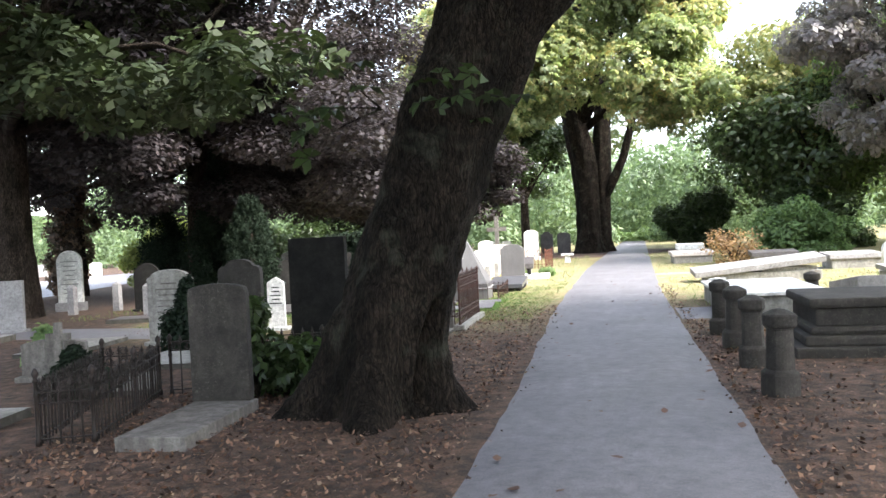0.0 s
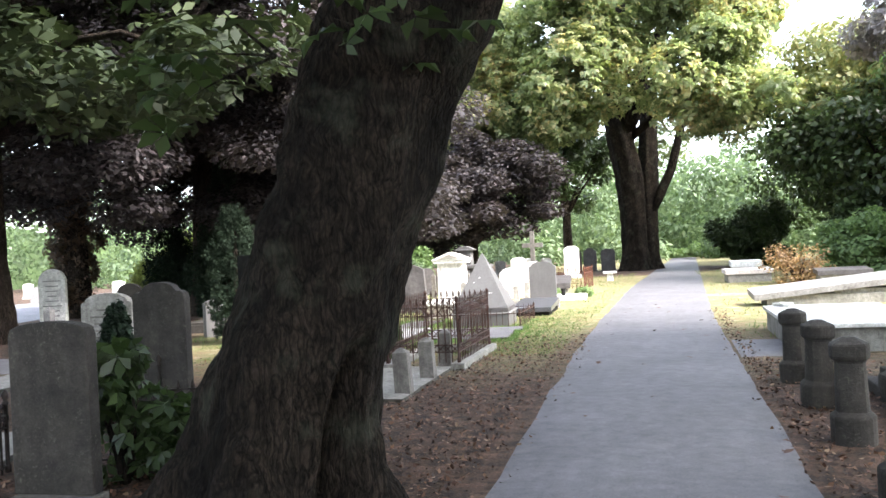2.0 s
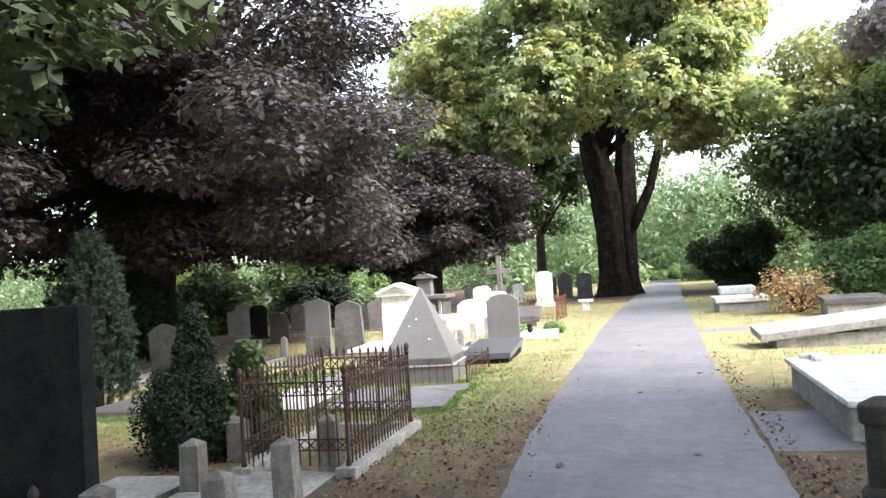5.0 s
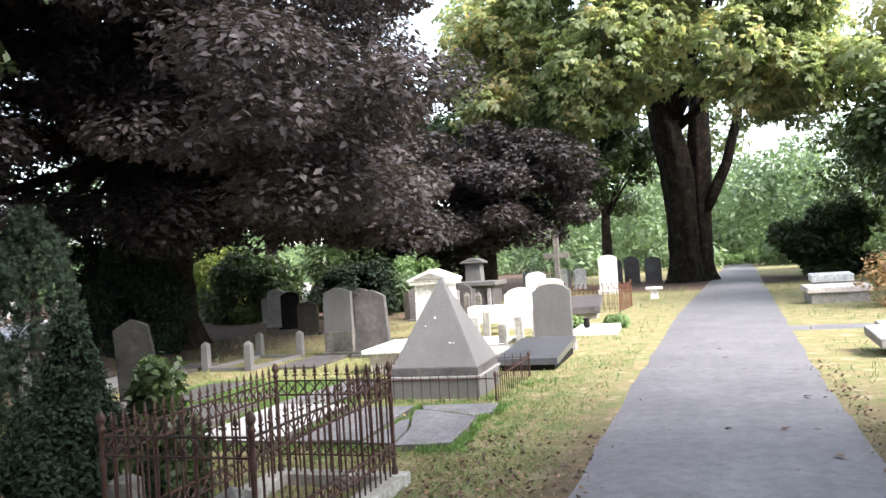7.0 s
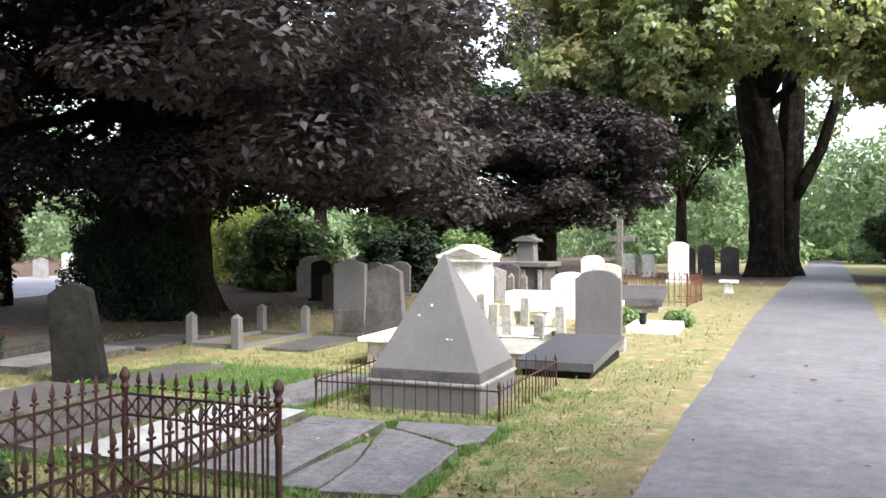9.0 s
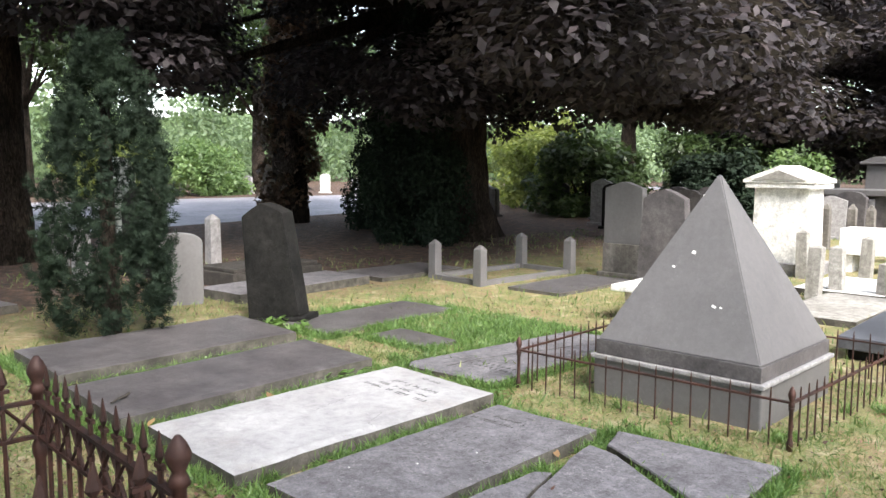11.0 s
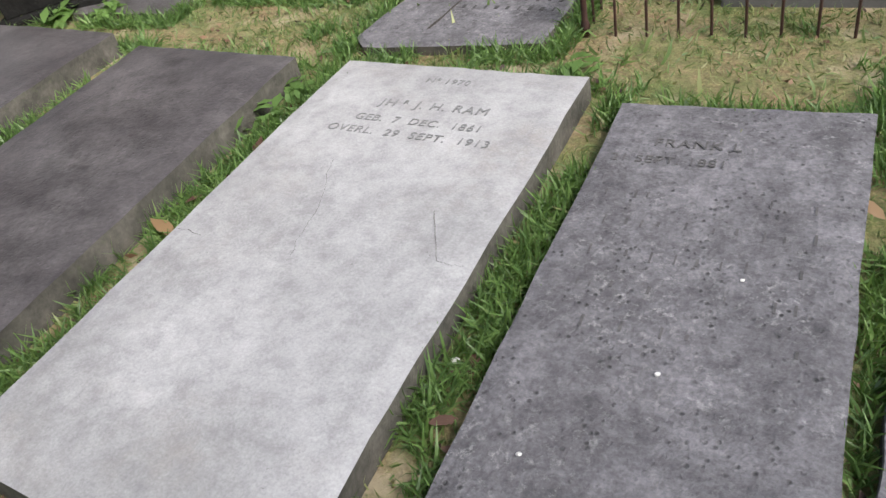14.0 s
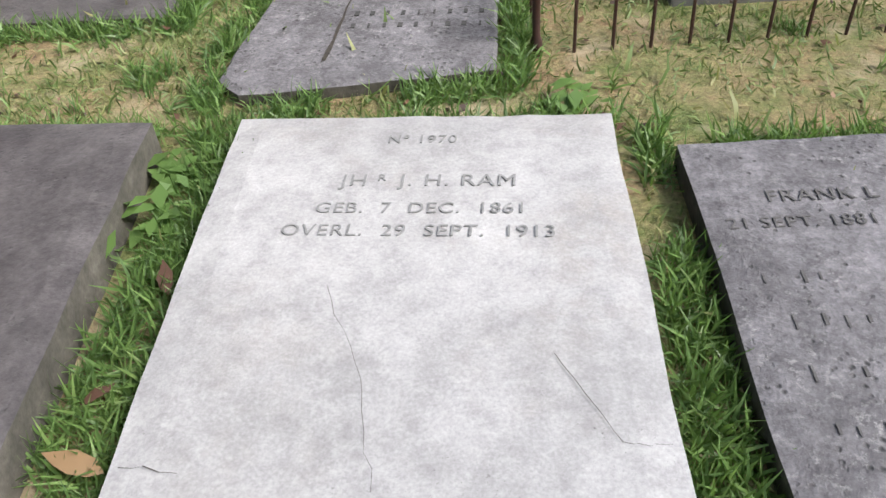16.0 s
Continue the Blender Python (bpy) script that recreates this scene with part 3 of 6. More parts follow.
def headstone(x, y, w, h, material, shape="arch", rz=0.0, depth=0.13, lean=(0, 0), base=0.07, label="", lines=0, ink=None, group="", base_mat=None, band=False):
    """An upright gravestone on a low foot, with rows of lettering where it shows."""
    r = root("headstone", x, y, -0.02, rz, label, "gravestone", group)
    if lean != (0, 0):
        r.matrix_basis = pose(x, y, -0.02, lean[0], lean[1], rz)
    z = 0.0
    if base:
        part("foot", box(w + 0.14, depth + 0.14, base + 0.02, 0.015), base_mat or material, r)
        z = base + 0.02
    if band:
        part("lower_block", box(w * 0.99, depth + 0.05, h * 0.32, 0.012, z), base_mat or material, r)
        bm = prism(outline_of(shape, w, h * 0.68), depth)
        bmesh.ops.translate(bm, verts=bm.verts[:], vec=(0, 0, z + h * 0.32))
    else:
        bm = prism(outline_of(shape, w, h - z + 0.02), depth)
        bmesh.ops.translate(bm, verts=bm.verts[:], vec=(0, 0, z))
    face = part("stone", bm, material, r)
    rg = random.Random(int(x * 100 + y * 10))
    for i in range(lines):
        lw = w * rg.uniform(0.35, 0.75)
        part("inscription_line", box(lw, 0.004, 0.026, 0, h * (0.82 - 0.075 * i), 0, -depth / 2 - 0.001), ink or M_INK, face)
    return r


def ledger(x, y, w, l, top, material, rz=3.7, label="", tilt=(0, 0), group="", thick=None, name="grave_slab", bevel=0.012, skew=0.0):
    """A grave slab lying on the ground, its edges slightly worn."""
    bm = bmesh.new()
    nx, ny = 14, 24
    t = thick or top + 0.03
    for side in (0, 1):
        for j in range(ny + 1):
            for i in range(nx + 1):
                bm.verts.new((w * (i / nx - 0.5), l * (j / ny - 0.5), top if side else top - t))
    bm.verts.ensure_lookup_table()
    k = (nx + 1) * (ny + 1)
    for j in range(ny):
        for i in range(nx):
            a = j * (nx + 1) + i
            bm.faces.new([bm.verts[q] for q in (a, a + nx + 1, a + nx + 2, a + 1)])
            bm.faces.new([bm.verts[q + k] for q in (a, a + 1, a + nx + 2, a + nx + 1)])
    rim = [j * (nx + 1) for j in range(ny + 1)] + [ny * (nx + 1) + i for i in range(1, nx + 1)] + [j * (nx + 1) + nx for j in range(ny - 1, -1, -1)] + [i for i in range(nx - 1, 0, -1)]
    for a, b in zip(rim, rim[1:] + rim[:1]):
        bm.faces.new([bm.verts[q] for q in (a, a + k, b + k, b)])
    bm.faces.ensure_lookup_table()
    for f in bm.faces[2 * nx * ny:]:
        f.material_index = 1
    bmesh.ops.recalc_face_normals(bm, faces=bm.faces[:])
    for v in bm.verts:
        q = v.co + Vector((x, y, 0))
        e = min(w / 2 - abs(v.co.x), l / 2 - abs(v.co.y))
        if e < 0.001:
            v.co.x += 0.008 * noise.noise(q * 5)
            v.co.y += 0.008 * noise.noise(q * 5 + Vector((7, 0, 0)))
            if v.co.z > top - 0.001:
                v.co.z -= 0.006 + 0.006 * abs(noise.noise(q * 9))
        if v.co.z > top - 0.02:
            v.co.z += 0.004 * noise.noise(q * 1.7)
        v.co.x -= skew * v.co.y
    me = as_mesh(name, bm)
    ob = part(name, me, material)
    me.materials.append(M_RIM)
    ob.matrix_basis = pose(x, y, 0, tilt[0], tilt[1], rz)
    return tagged(ob, label, "grave slab", group)


def written(text, size, x, y, z, parent, material, name="inscription"):
    """Lettering laid flat on a slab, centred on x."""
    cu = bpy.data.curves.new("lettering", 'FONT')
    cu.body, cu.size, cu.align_x, cu.extrude = text, size, 'CENTER', 0.0008
    cu.space_character = 1.12
    tmp = bpy.data.objects.new("lettering", cu)
    scene.collection.objects.link(tmp)
    me = bpy.data.meshes.new_from_object(tmp.evaluated_get(bpy.context.evaluated_depsgraph_get()))
    bpy.data.objects.remove(tmp)
    me.materials.clear()
    ob = part(name, me, material, parent, m=pose(x, y, z))
    return ob


# the row of slabs beside which the walk ends
SLABS = []  # centre, width, length, turn: for the grass round them


def slab(x, y, w, l, top, material, rz=3.7, label="", **kw):
    SLABS.append((x, y, w, l, rz))
    return ledger(x, y, w, l, top, material, rz, label, **kw)


BROKEN = []  # outlines of the broken slabs


def broken_slab(outline, top, material, label, at=None):
    """A flat stone with an uneven outline, chipped along its edges."""
    BROKEN.append(outline)
    n = len(outline)
    cx, cy = at or (sum(p[0] for p in outline) / n, sum(p[1] for p in outline) / n)
    bm = bmesh.new()
    ring = []
    for (x0, y0), (x1, y1) in zip(outline, outline[1:] + outline[:1]):
        steps = max(2, int(math.hypot(x1 - x0, y1 - y0) / 0.07))
        for k in range(steps):
            u = k / steps
            q = Vector((x0 + (x1 - x0) * u, y0 + (y1 - y0) * u, 0))
            ring.append((q.x - cx + 0.012 * noise.noise(q * 6), q.y - cy + 0.012 * noise.noise(q * 6 + Vector((9, 0, 0)))))
    mx, my = sum(p[0] for p in ring) / len(ring), sum(p[1] for p in ring) / len(ring)
    low = [bm.verts.new((x, y, -0.03)) for x, y in ring]
    edge = [bm.verts.new((x, y, top - 0.008 - 0.006 * abs(noise.noise(Vector((x * 9, y * 9, 1)))))) for x, y in ring]
    rim = [bm.verts.new((x + (mx - x) * 0.025, y + (my - y) * 0.025, top)) for x, y in ring]
    for i in range(len(ring)):
        j = (i + 1) % len(ring)
        bm.faces.new((low[i], low[j], edge[j], edge[i])).material_index = 1
        bm.faces.new((edge[i], edge[j], rim[j], rim[i]))
    bm.faces.new(rim)
    bmesh.ops.recalc_face_normals(bm, faces=bm.faces[:])
    ob = part("grave_slab", bm, material, None, m=pose(cx, cy, 0))
    ob.data.materials.append(M_RIM)
    return tagged(ob, label, "grave slab")


white_slab = slab(-4.385, 19.22, 1.05, 2.05, 0.10, M_MARBLE, 0.0, "pale grey marble grave slab with a short inscription", skew=0.062)
slab(-5.61, 19.15, 0.97, 2.1, 0.12, M_DARKSLAB, 0.0, "dark brown-grey stone grave slab edged with grass", skew=0.095)
slab(-6.94, 19.22, 1.1, 2.15, 0.13, M_DARKSLAB, 0.0, "dark grey grave slab beside a clipped yew", skew=0.085)
frank_slab = slab(-3.315, 19.23, 0.755, 1.85, 0.085, M_HARDSTONE, 4.2, "lichen-spotted blue-grey slab with worn lettering")
broken_slab([(-2.85, 19.44), (-2.79, 19.5), (-2.7, 19.24), (-2.585, 18.87), (-2.51, 18.27), (-2.83, 18.22), (-2.86, 18.6)], 0.062, M_HARDSTONE, "broken strip of lichened bluestone slab")
broken_slab([(-2.9, 19.97), (-2.69, 19.94), (-2.26, 19.72), (-2.03, 19.6), (-1.95, 18.9), (-1.91, 18.34), (-2.45, 18.2), (-2.555, 18.87), (-2.675, 19.26), (-2.83, 19.7)], 0.075, M_HARDSTONE, "speckled bluestone slab broken lengthwise")
broken_slab([(-2.95, 20.32), (-2.5, 20.4), (-2.0, 20.47), (-1.94, 19.95), (-2.1, 19.72), (-2.45, 19.9), (-2.85, 20.08)], 0.06, M_HARDSTONE, "short broken end of a bluestone slab")
cracked = broken_slab([(-5.15, 20.54), (-5.06, 20.45), (-4.65, 20.51), (-4.25, 20.58), (-4.29, 21.7), (-4.3, 22.62), (-5.03, 22.54), (-5.08, 21.5)], 0.05, M_HARDSTONE, "cracked bluestone slab sunk in the grass", (-4.7, 21.58))
slab(-5.9, 21.22, 0.8, 0.42, 0.035, M_DARKSLAB, 2.0, "small flat stone plate in the grass")
slab(-7.02, 21.57, 0.8, 1.85, 0.05, M_DARKSLAB, 5.0, "dark flat slab sunk behind a leaning stone")
slab(-7.05, 25.15, 0.85, 1.8, 0.05, M_DARKSLAB, 3.0, "dark flat slab near short stone posts")
slab(-9.35, 22.0, 0.9, 2.2, 0.12, M_HARDSTONE, 8.0, "grey slab partly in sun behind a yew")
lb = root("brown_block", -10.4, 22.2, 0, 8, "low red-brown stone block beside a pale slab", "stone block")
part("block", box(0.9, 1.6, 0.22, 0.015, -0.02), M_OLDSTONE, lb)
part("cap", box(0.8, 1.5, 0.05, 0.012, 0.202), M_OLDSTONE, lb)
slab(-9.6, 24.2, 1.0, 1.7, 0.07, M_DARKSLAB, 3.0, "grey slab with a small white cross ornament")

written("Nº 1970", 0.05, -0.045, 0.885, 0.104, white_slab, M_INK)
written("JH", 0.066, -0.2, 0.702, 0.104, white_slab, M_INK)
written("R", 0.038, -0.13, 0.722, 0.104, white_slab, M_INK)
written("J. H. RAM", 0.066, 0.065, 0.702, 0.104, white_slab, M_INK)
written("GEB.  7  DEC.  1861", 0.055, -0.02, 0.598, 0.104, white_slab, M_INK)
written("OVERL.  29  SEPT.  1913", 0.057, -0.02, 0.515, 0.104, white_slab, M_INK)
written("FRANK L", 0.06, -0.09, 0.665, 0.0885, frank_slab, M_WORNINK)
written("21 SEPT. 1881", 0.052, -0.16, 0.575, 0.0885, frank_slab, M_WORNINK)
rg = random.Random(4)
for _row in range(5):
    for _i in range(10):
        if rg.random() < 0.7:
            part("worn_letter", box(rg.uniform(0.004, 0.008), rg.uniform(0.018, 0.042), 0.0012, 0, 0.0868, -0.28 + 0.06 * _i + rg.uniform(-0.02, 0.02), 0.42 - 0.13 * _row + rg.uniform(-0.006, 0.006)), M_WORNINK, frank_slab)
for _row in range(2):
    for _i in range(9):
        part("worn_letter", box(rg.uniform(0.006, 0.02), 0.03, 0.002, 0, 0.0515, -0.06 + 0.055 * _i, -0.62 - 0.09 * _row), M_INKDARK, cracked)


def crack(parent, pts, z, width=0.006):
    """A dark crack drawn along pts on a slab."""
    bm = bmesh.new()
    fine = []
    for (x0, y0), (x1, y1) in zip(pts, pts[1:]):
        for k in range(6):
            u = k / 6
            fine.append((x0 + (x1 - x0) * u + rg.uniform(-1, 1) * 0.006, y0 + (y1 - y0) * u + rg.uniform(-1, 1) * 0.006))
    fine.append(pts[-1])
    prev = None
    for i, (x, y) in enumerate(fine):
        w = width * rg.uniform(0.4, 1.2)
        a, b = bm.verts.new((x - w / 2, y - w * 0.3, z)), bm.verts.new((x + w / 2, y + w * 0.3, z))
        if prev:
            bm.faces.new((prev[0], prev[1], b, a))
        prev = (a, b)
    part("crack", bm, M_CRACK, parent)


crack(white_slab, [(0.505, -0.03), (0.42, -0.035), (0.3, 0.17)], 0.1046, 0.0016)
crack(white_slab, [(-0.49, -0.12), (-0.38, -0.13)], 0.1046, 0.0025)
crack(white_slab, [(-0.2, 0.35), (-0.08, 0.1), (-0.02, -0.15)], 0.1046, 0.0008)
crack(cracked, [(-0.12, -0.95), (-0.1, -0.5), (-0.02, -0.2), (0.12, 0.4), (0.3, 0.9)], 0.0545, 0.016)
crack(cracked, [(0.1, -0.66), (0.49, -0.55)], 0.0545, 0.009)

# ---- iron fences ----


def spear(h, r=0.008, tip=0.085):
    bm = bmesh.new()
    if tip < 0.06:
        return tube(bm, [(0, 0, 0), (0, 0, h - 0.01), (0, 0, h + tip)], [r, r, r * 0.45], 6)
    tube(bm, [(0, 0, 0), (0, 0, h)], r, 6)
    for prof in ([(0.004, h), (0.02, h + tip * 0.25), (0.016, h + tip * 0.45), (0.003, h + tip)],):
        seg = 6
        rings = [[bm.verts.new((q * math.cos(2 * math.pi * i / seg), 0.5 * q * math.sin(2 * math.pi * i / seg), z)) for i in range(seg)] for q, z in prof]
        for a, b in zip(rings, rings[1:]):
            for i in range(seg):
                bm.faces.new((a[i], a[(i + 1) % seg], b[(i + 1) % seg], b[i]))
        bm.faces.new(rings[-1])
    bmesh.ops.create_cube(bm, size=1.0, matrix=Matrix.Translation((0, 0, h - 0.005)) @ Matrix.Diagonal((0.045, 0.014, 0.012, 1)))
    return bm


def fence_post(h, r=0.018):
    return lathe([(r * 1.5, 0), (r * 1.5, 0.05), (r, 0.07), (r, h * 0.62), (r * 1.35, h * 0.64), (r * 1.35, h * 0.67), (r, h * 0.69), (r, h - 0.13),
                  (r * 1.6, h - 0.12), (r * 1.2, h - 0.1), (r * 0.9, h - 0.09), (r * 1.7, h - 0.06), (r * 1.75, h - 0.045), (r * 1.2, h - 0.02), (r * 0.4, h)], 10)


def lattice_cell(d, h):
    """One pair of crossed flats with a boss, d wide and h high."""
    bm = bmesh.new()
    tube(bm, [(0, 0, 0), (d, 0, h)], 0.006, 4)
    tube(bm, [(0, 0.004, h), (d, 0.004, 0)], 0.006, 4)
    bmesh.ops.create_icosphere(bm, subdivisions=1, radius=0.014, matrix=Matrix.Translation((d / 2, 0, h / 2)))
    return bm


def scroll(r=0.05):
    """One iron curl."""
    bm = bmesh.new()
    tube(bm, [(r * (1 - 0.6 * k / 20) * math.cos(k * 0.5), 0, r * (1 - 0.6 * k / 20) * math.sin(k * 0.5)) for k in range(21)], 0.007, 5)
    return bm


def fence(name, corners, z, h, bars, material, label, rails, lattices=(), gap=0.105, open_sides=(), ring_rows=(), tip=0.085, post_h=None, post_r=0.018, bar_r=0.008, group=""):
    """An iron grave fence: posts at the corners, rails, bars with spear tips, ornament bands. z is the kerb's top."""
    x0, y0 = corners[0]
    r = root(name, x0, y0, z, 0, label, "iron fence", group)
    post = as_mesh("post", fence_post(post_h or h + 0.08, post_r))
    bar = as_mesh("bar", spear(bars, bar_r, tip))
    for cx, cy in corners:
        smooth(part("post", post, material, r, m=pose(cx - x0, cy - y0, 0)))
    n = len(corners)
    for i in range(n):
        if i in open_sides:
            continue
        (ax, ay), (bx, by) = corners[i], corners[(i + 1) % n]
        length, turn = math.hypot(bx - ax, by - ay), math.degrees(math.atan2(by - ay, bx - ax))
        m = pose(ax - x0, ay - y0, 0, 0, 0, turn)
        for rz_ in rails:
            part("rail", box(length, 0.022, 0.012, 0, rz_, length / 2), material, r, m=m)
        for z0, z1 in lattices:
            n_cell = max(1, round(length / 0.11))
            d = length / n_cell
            cell = as_mesh("lattice_cross", lattice_cell(d, z1 - z0))
            for k in range(n_cell):
                part("lattice_cross", cell, material, r, m=m @ pose(k * d, 0, z0))
        for zr in ring_rows:
            curl = as_mesh("scroll", scroll())
            n_cell = max(1, int(length / 0.13))
            for k in range(n_cell):
                part("scroll", curl, material, r, m=m @ pose((k + 0.5) * length / n_cell, 0, zr, 0, 180 * (k % 2), 0))
        count = int(length / gap)
        for k in range(1, count + 1):
            part("bar", bar, material, r, m=m @ pose(length * k / (count + 1), 0, 0, 0, 0.6 * math.sin(k * 7.3)))
    return r


fence("grave_fence", [(-1.93, 14.95), (-1.97, 17.08), (-3.04, 17.08), (-2.98, 14.93)], 0.10, 0.85, 0.83, M_RUST,
      "rusty black iron grave fence with spear tips and crossed bands", [0.14, 0.24, 0.65, 0.77], [(0.14, 0.24), (0.65, 0.77)])
for (ax, ay, bx, by) in ((-1.93, 14.85, -1.97, 17.18), (-3.04, 17.18, -2.98, 14.85)):
    tagged(part("grave_kerb", box(0.2, math.hypot(bx - ax, by - ay), 0.12, 0.012, -0.02), M_CONCRETE, None, m=pose((ax + bx) / 2, (ay + by) / 2, 0, 0, 0, math.degrees(math.atan2(ax - bx, by - ay)) if by > ay else math.degrees(math.atan2(bx - ax, ay - by)))),
           "pale concrete kerb under an iron fence", "kerb", "kerbs of the fenced grave")
tagged(part("grave_kerb", box(0.85, 0.18, 0.12, 0.012, -0.02), M_CONCRETE, None, m=pose(-2.5, 17.08, 0)), "pale concrete kerb under an iron fence", "kerb", "kerbs of the fenced grave")
fence("low_fence", [(-4.13, 20.74), (-2.15, 20.91), (-2.19, 23.0), (-4.3, 22.9)], 0.0, 0.34, 0.33, M_RUST,
      "low rusty iron fence with thin bars round a pyramid", [0.285], gap=0.125, tip=0.035, post_h=0.39, post_r=0.013, bar_r=0.006)
fence("ornate_fence", [(-3.72, 7.42), (-4.02, 8.5), (-4.33, 9.44), (-4.95, 9.3), (-4.15, 7.25)], 0.02, 0.56, 0.5, M_IRON,
      "black wrought-iron grave fence with curls and spear tips", [0.05, 0.36, 0.46], ring_rows=(0.41, 0.52), gap=0.1, post_h=0.68, bar_r=0.01)
fence("ornate_fence", [(-4.25, 9.55), (-3.7, 9.72), (-2.6, 10.1), (-2.75, 12.0), (-4.4, 11.6)], 0.0, 0.66, 0.6, M_IRON,
      "leaning black iron fence with scrolled top beside the old tree", [0.05, 0.5, 0.6], ring_rows=(0.55,), gap=0.12, post_h=0.7, open_sides=(2, 3, 4))
fence("red_fence", [(-2.3, 35.8), (-2.2, 38.2), (-4.4, 38.2), (-4.5, 35.8)], 0.0, 0.8, 0.75, M_REDRUST,
      "rust-red iron grave fence far along the path", [0.1, 0.6], gap=0.16, post_h=0.9)

# ---- bollards beside the path ----


BOLLARD_PARTS = (("foot", as_mesh("foot", lathe([(0.165, -0.02), (0.165, 0.2), (0.16, 0.215), (0.128, 0.245), (0.11, 0.25)], 24, 0.25))),
                 ("shaft", as_mesh("shaft", lathe([(0.124, 0.24), (0.122, 0.26), (0.112, 0.62), (0.118, 0.635), (0.1, 0.645)], 24, 0.25))),
                 ("capped_head", as_mesh("capped_head", lathe([(0.11, 0.63), (0.14, 0.655), (0.146, 0.675), (0.146, 0.755), (0.138, 0.77), (0.05, 0.815), (0.01, 0.82)], 24, 0.25))))


def bollard(x, y, z, m, label, group=""):
    r = root("bollard", x, y, z, 0, label, "bollard", group)
    r.matrix_basis = m
    for name, me in BOLLARD_PARTS:
        part(name, me, M_OLDSTONE, r)
    return r


for bx, by, bz in ((2.277, 9.34, 2), (2.285, 10.91, -1), (2.28, 12.36, 1.5), (2.26, 13.72, -2)):
    bollard(bx, by, 0, pose(bx, by, 0, bz * 0.5, bz * 0.4, bz * 10), "weathered dark stone bollard with a capped head", "bollards along the path")
bollard(4.5, 18.3, -0.22, pose(4.5, 18.3, -0.22, 0, 2, 20), "weathered dark stone bollard beside sloping slabs")

# ---- short posts with pointed tops ----


def stone_post(x, y, w, h, material, group, label, lean=(0, 0), point=0.05):
    bm = box(w, w, h - point, 0.008, 0, top=0.93)
    ob = part("stone_post", bm, material, None, m=pose(x, y, -0.02, lean[0], lean[1], 4))
    cap = bmesh.new()
    bmesh.ops.create_cone(cap, cap_ends=True, segments=4, radius1=w * 0.93 / math.sqrt(2) * 0.98, radius2=0.015, depth=point, matrix=Matrix.Translation((0, 0, h - point / 2)) @ Matrix.Rotation(math.pi / 4, 4, 'Z'))
    part("pointed_cap", cap, material, ob)
    return tagged(ob, label, "stone post", group)


for px, py, ph, lx in ((-2.3, 11.95, 0.52, 2), (-2.06, 12.92, 0.58, -3), (-2.1, 14.02, 0.58, -2), (-2.16, 15.05, 0.58, 1), (-3.15, 14.33, 0.52, 2), (-3.4, 15.6, 0.48, 0), (-2.5, 12.85, 0.34, 1), (-2.95, 12.8, 0.52, 2)):
    stone_post(px, py, 0.19, ph, M_SANDSTONE, "posts round the plain grave", "square grey stone post with a pointed top", (lx * 0.7, lx))
ledger(-2.62, 13.75, 1.25, 2.5, 0.05, M_CONCRETE, 2, "pale grey concrete grave slab among square posts")
ledger(-3.75, 13.6, 0.85, 2.3, 0.07, M_CONCRETE, 2, "low concrete kerb slab beside stone posts")
for px, py in ((-8.91, 24.26), (-7.89, 24.17), (-8.89, 26.16), (-7.90, 26.16)):
    stone_post(px, py, 0.145, 0.59, M_PYRAMID, "corner posts of a grave", "slim grey stone post at a grave's corner", (0, 0), 0.06)
for kx, ky, kw, kl in ((-8.4, 24.22, 0.9, 0.1), (-8.9, 25.2, 0.1, 1.85), (-7.9, 25.2, 0.1, 1.85), (-8.4, 26.16, 0.9, 0.1)):
    tagged(part("grave_kerb", box(kw, kl, 0.09, 0.01, -0.02), M_PYRAMID, None, m=pose(kx, ky, 0)), "low grey stone kerb between short posts", "kerb", "kerbs between the corner posts")

# ---- pyramid tomb ----
pyr = root("pyramid_tomb", -3.08, 21.70, 0, 3.0, "smooth grey granite pyramid on a stepped plinth inside a low fence", "tomb")
part("plinth", box(1.24, 1.24, 0.29, 0.012, -0.02), M_PYRAMID, pyr)
part("ledge", box(1.28, 1.28, 0.03, 0.008, 0.27), M_GRANITE, pyr)
part("dark_band", box(1.22, 1.22, 0.105, 0.006, 0.302), M_DARKSLAB, pyr)
cone = bmesh.new()
bmesh.ops.create_cone(cone, cap_ends=True, segments=4, radius1=1.205 / math.sqrt(2), radius2=0.012, depth=1.205, matrix=Matrix.Translation((0, 0, 0.4075 + 0.6025)) @ Matrix.Rotation(math.pi / 4, 4, 'Z'))
bmesh.ops.bevel(cone, geom=cone.edges[:], offset=0.008, segments=2, affect='EDGES')
part("pyramid", cone, M_PYRAMID, pyr)
for sx, sz, sw in ((-0.03, 1.05, 0.05), (-0.16, 0.95, 0.03), (0.2, 0.72, 0.03), (-0.07, 1.45, 0.03), (0.25, 0.72, 0.02)):
    yy = -(1.6125 - sz) / 1.205 * 0.6025 - 0.003
    part("bird_dropping", box(sw, 0.004, sw * 0.5, 0, 0), M_WHITE, pyr, "white fleck", m=pose(sx, yy, sz, -26.5, 20, 0))

# ---- graves along the path on the lawn ----
r = root("ledger_tomb", -2.42, 25.0, 0, 2.0, "grey headstone with a dark polished ledger in front", "grave")
bm = box(1.02, 2.3, 0.11, 0.01, 0.1, 0, -0.35)
for v in bm.verts:
    v.co.z += 0.045 * (v.co.y + 1.5)
part("ledger", bm, M_POLISHED, r)
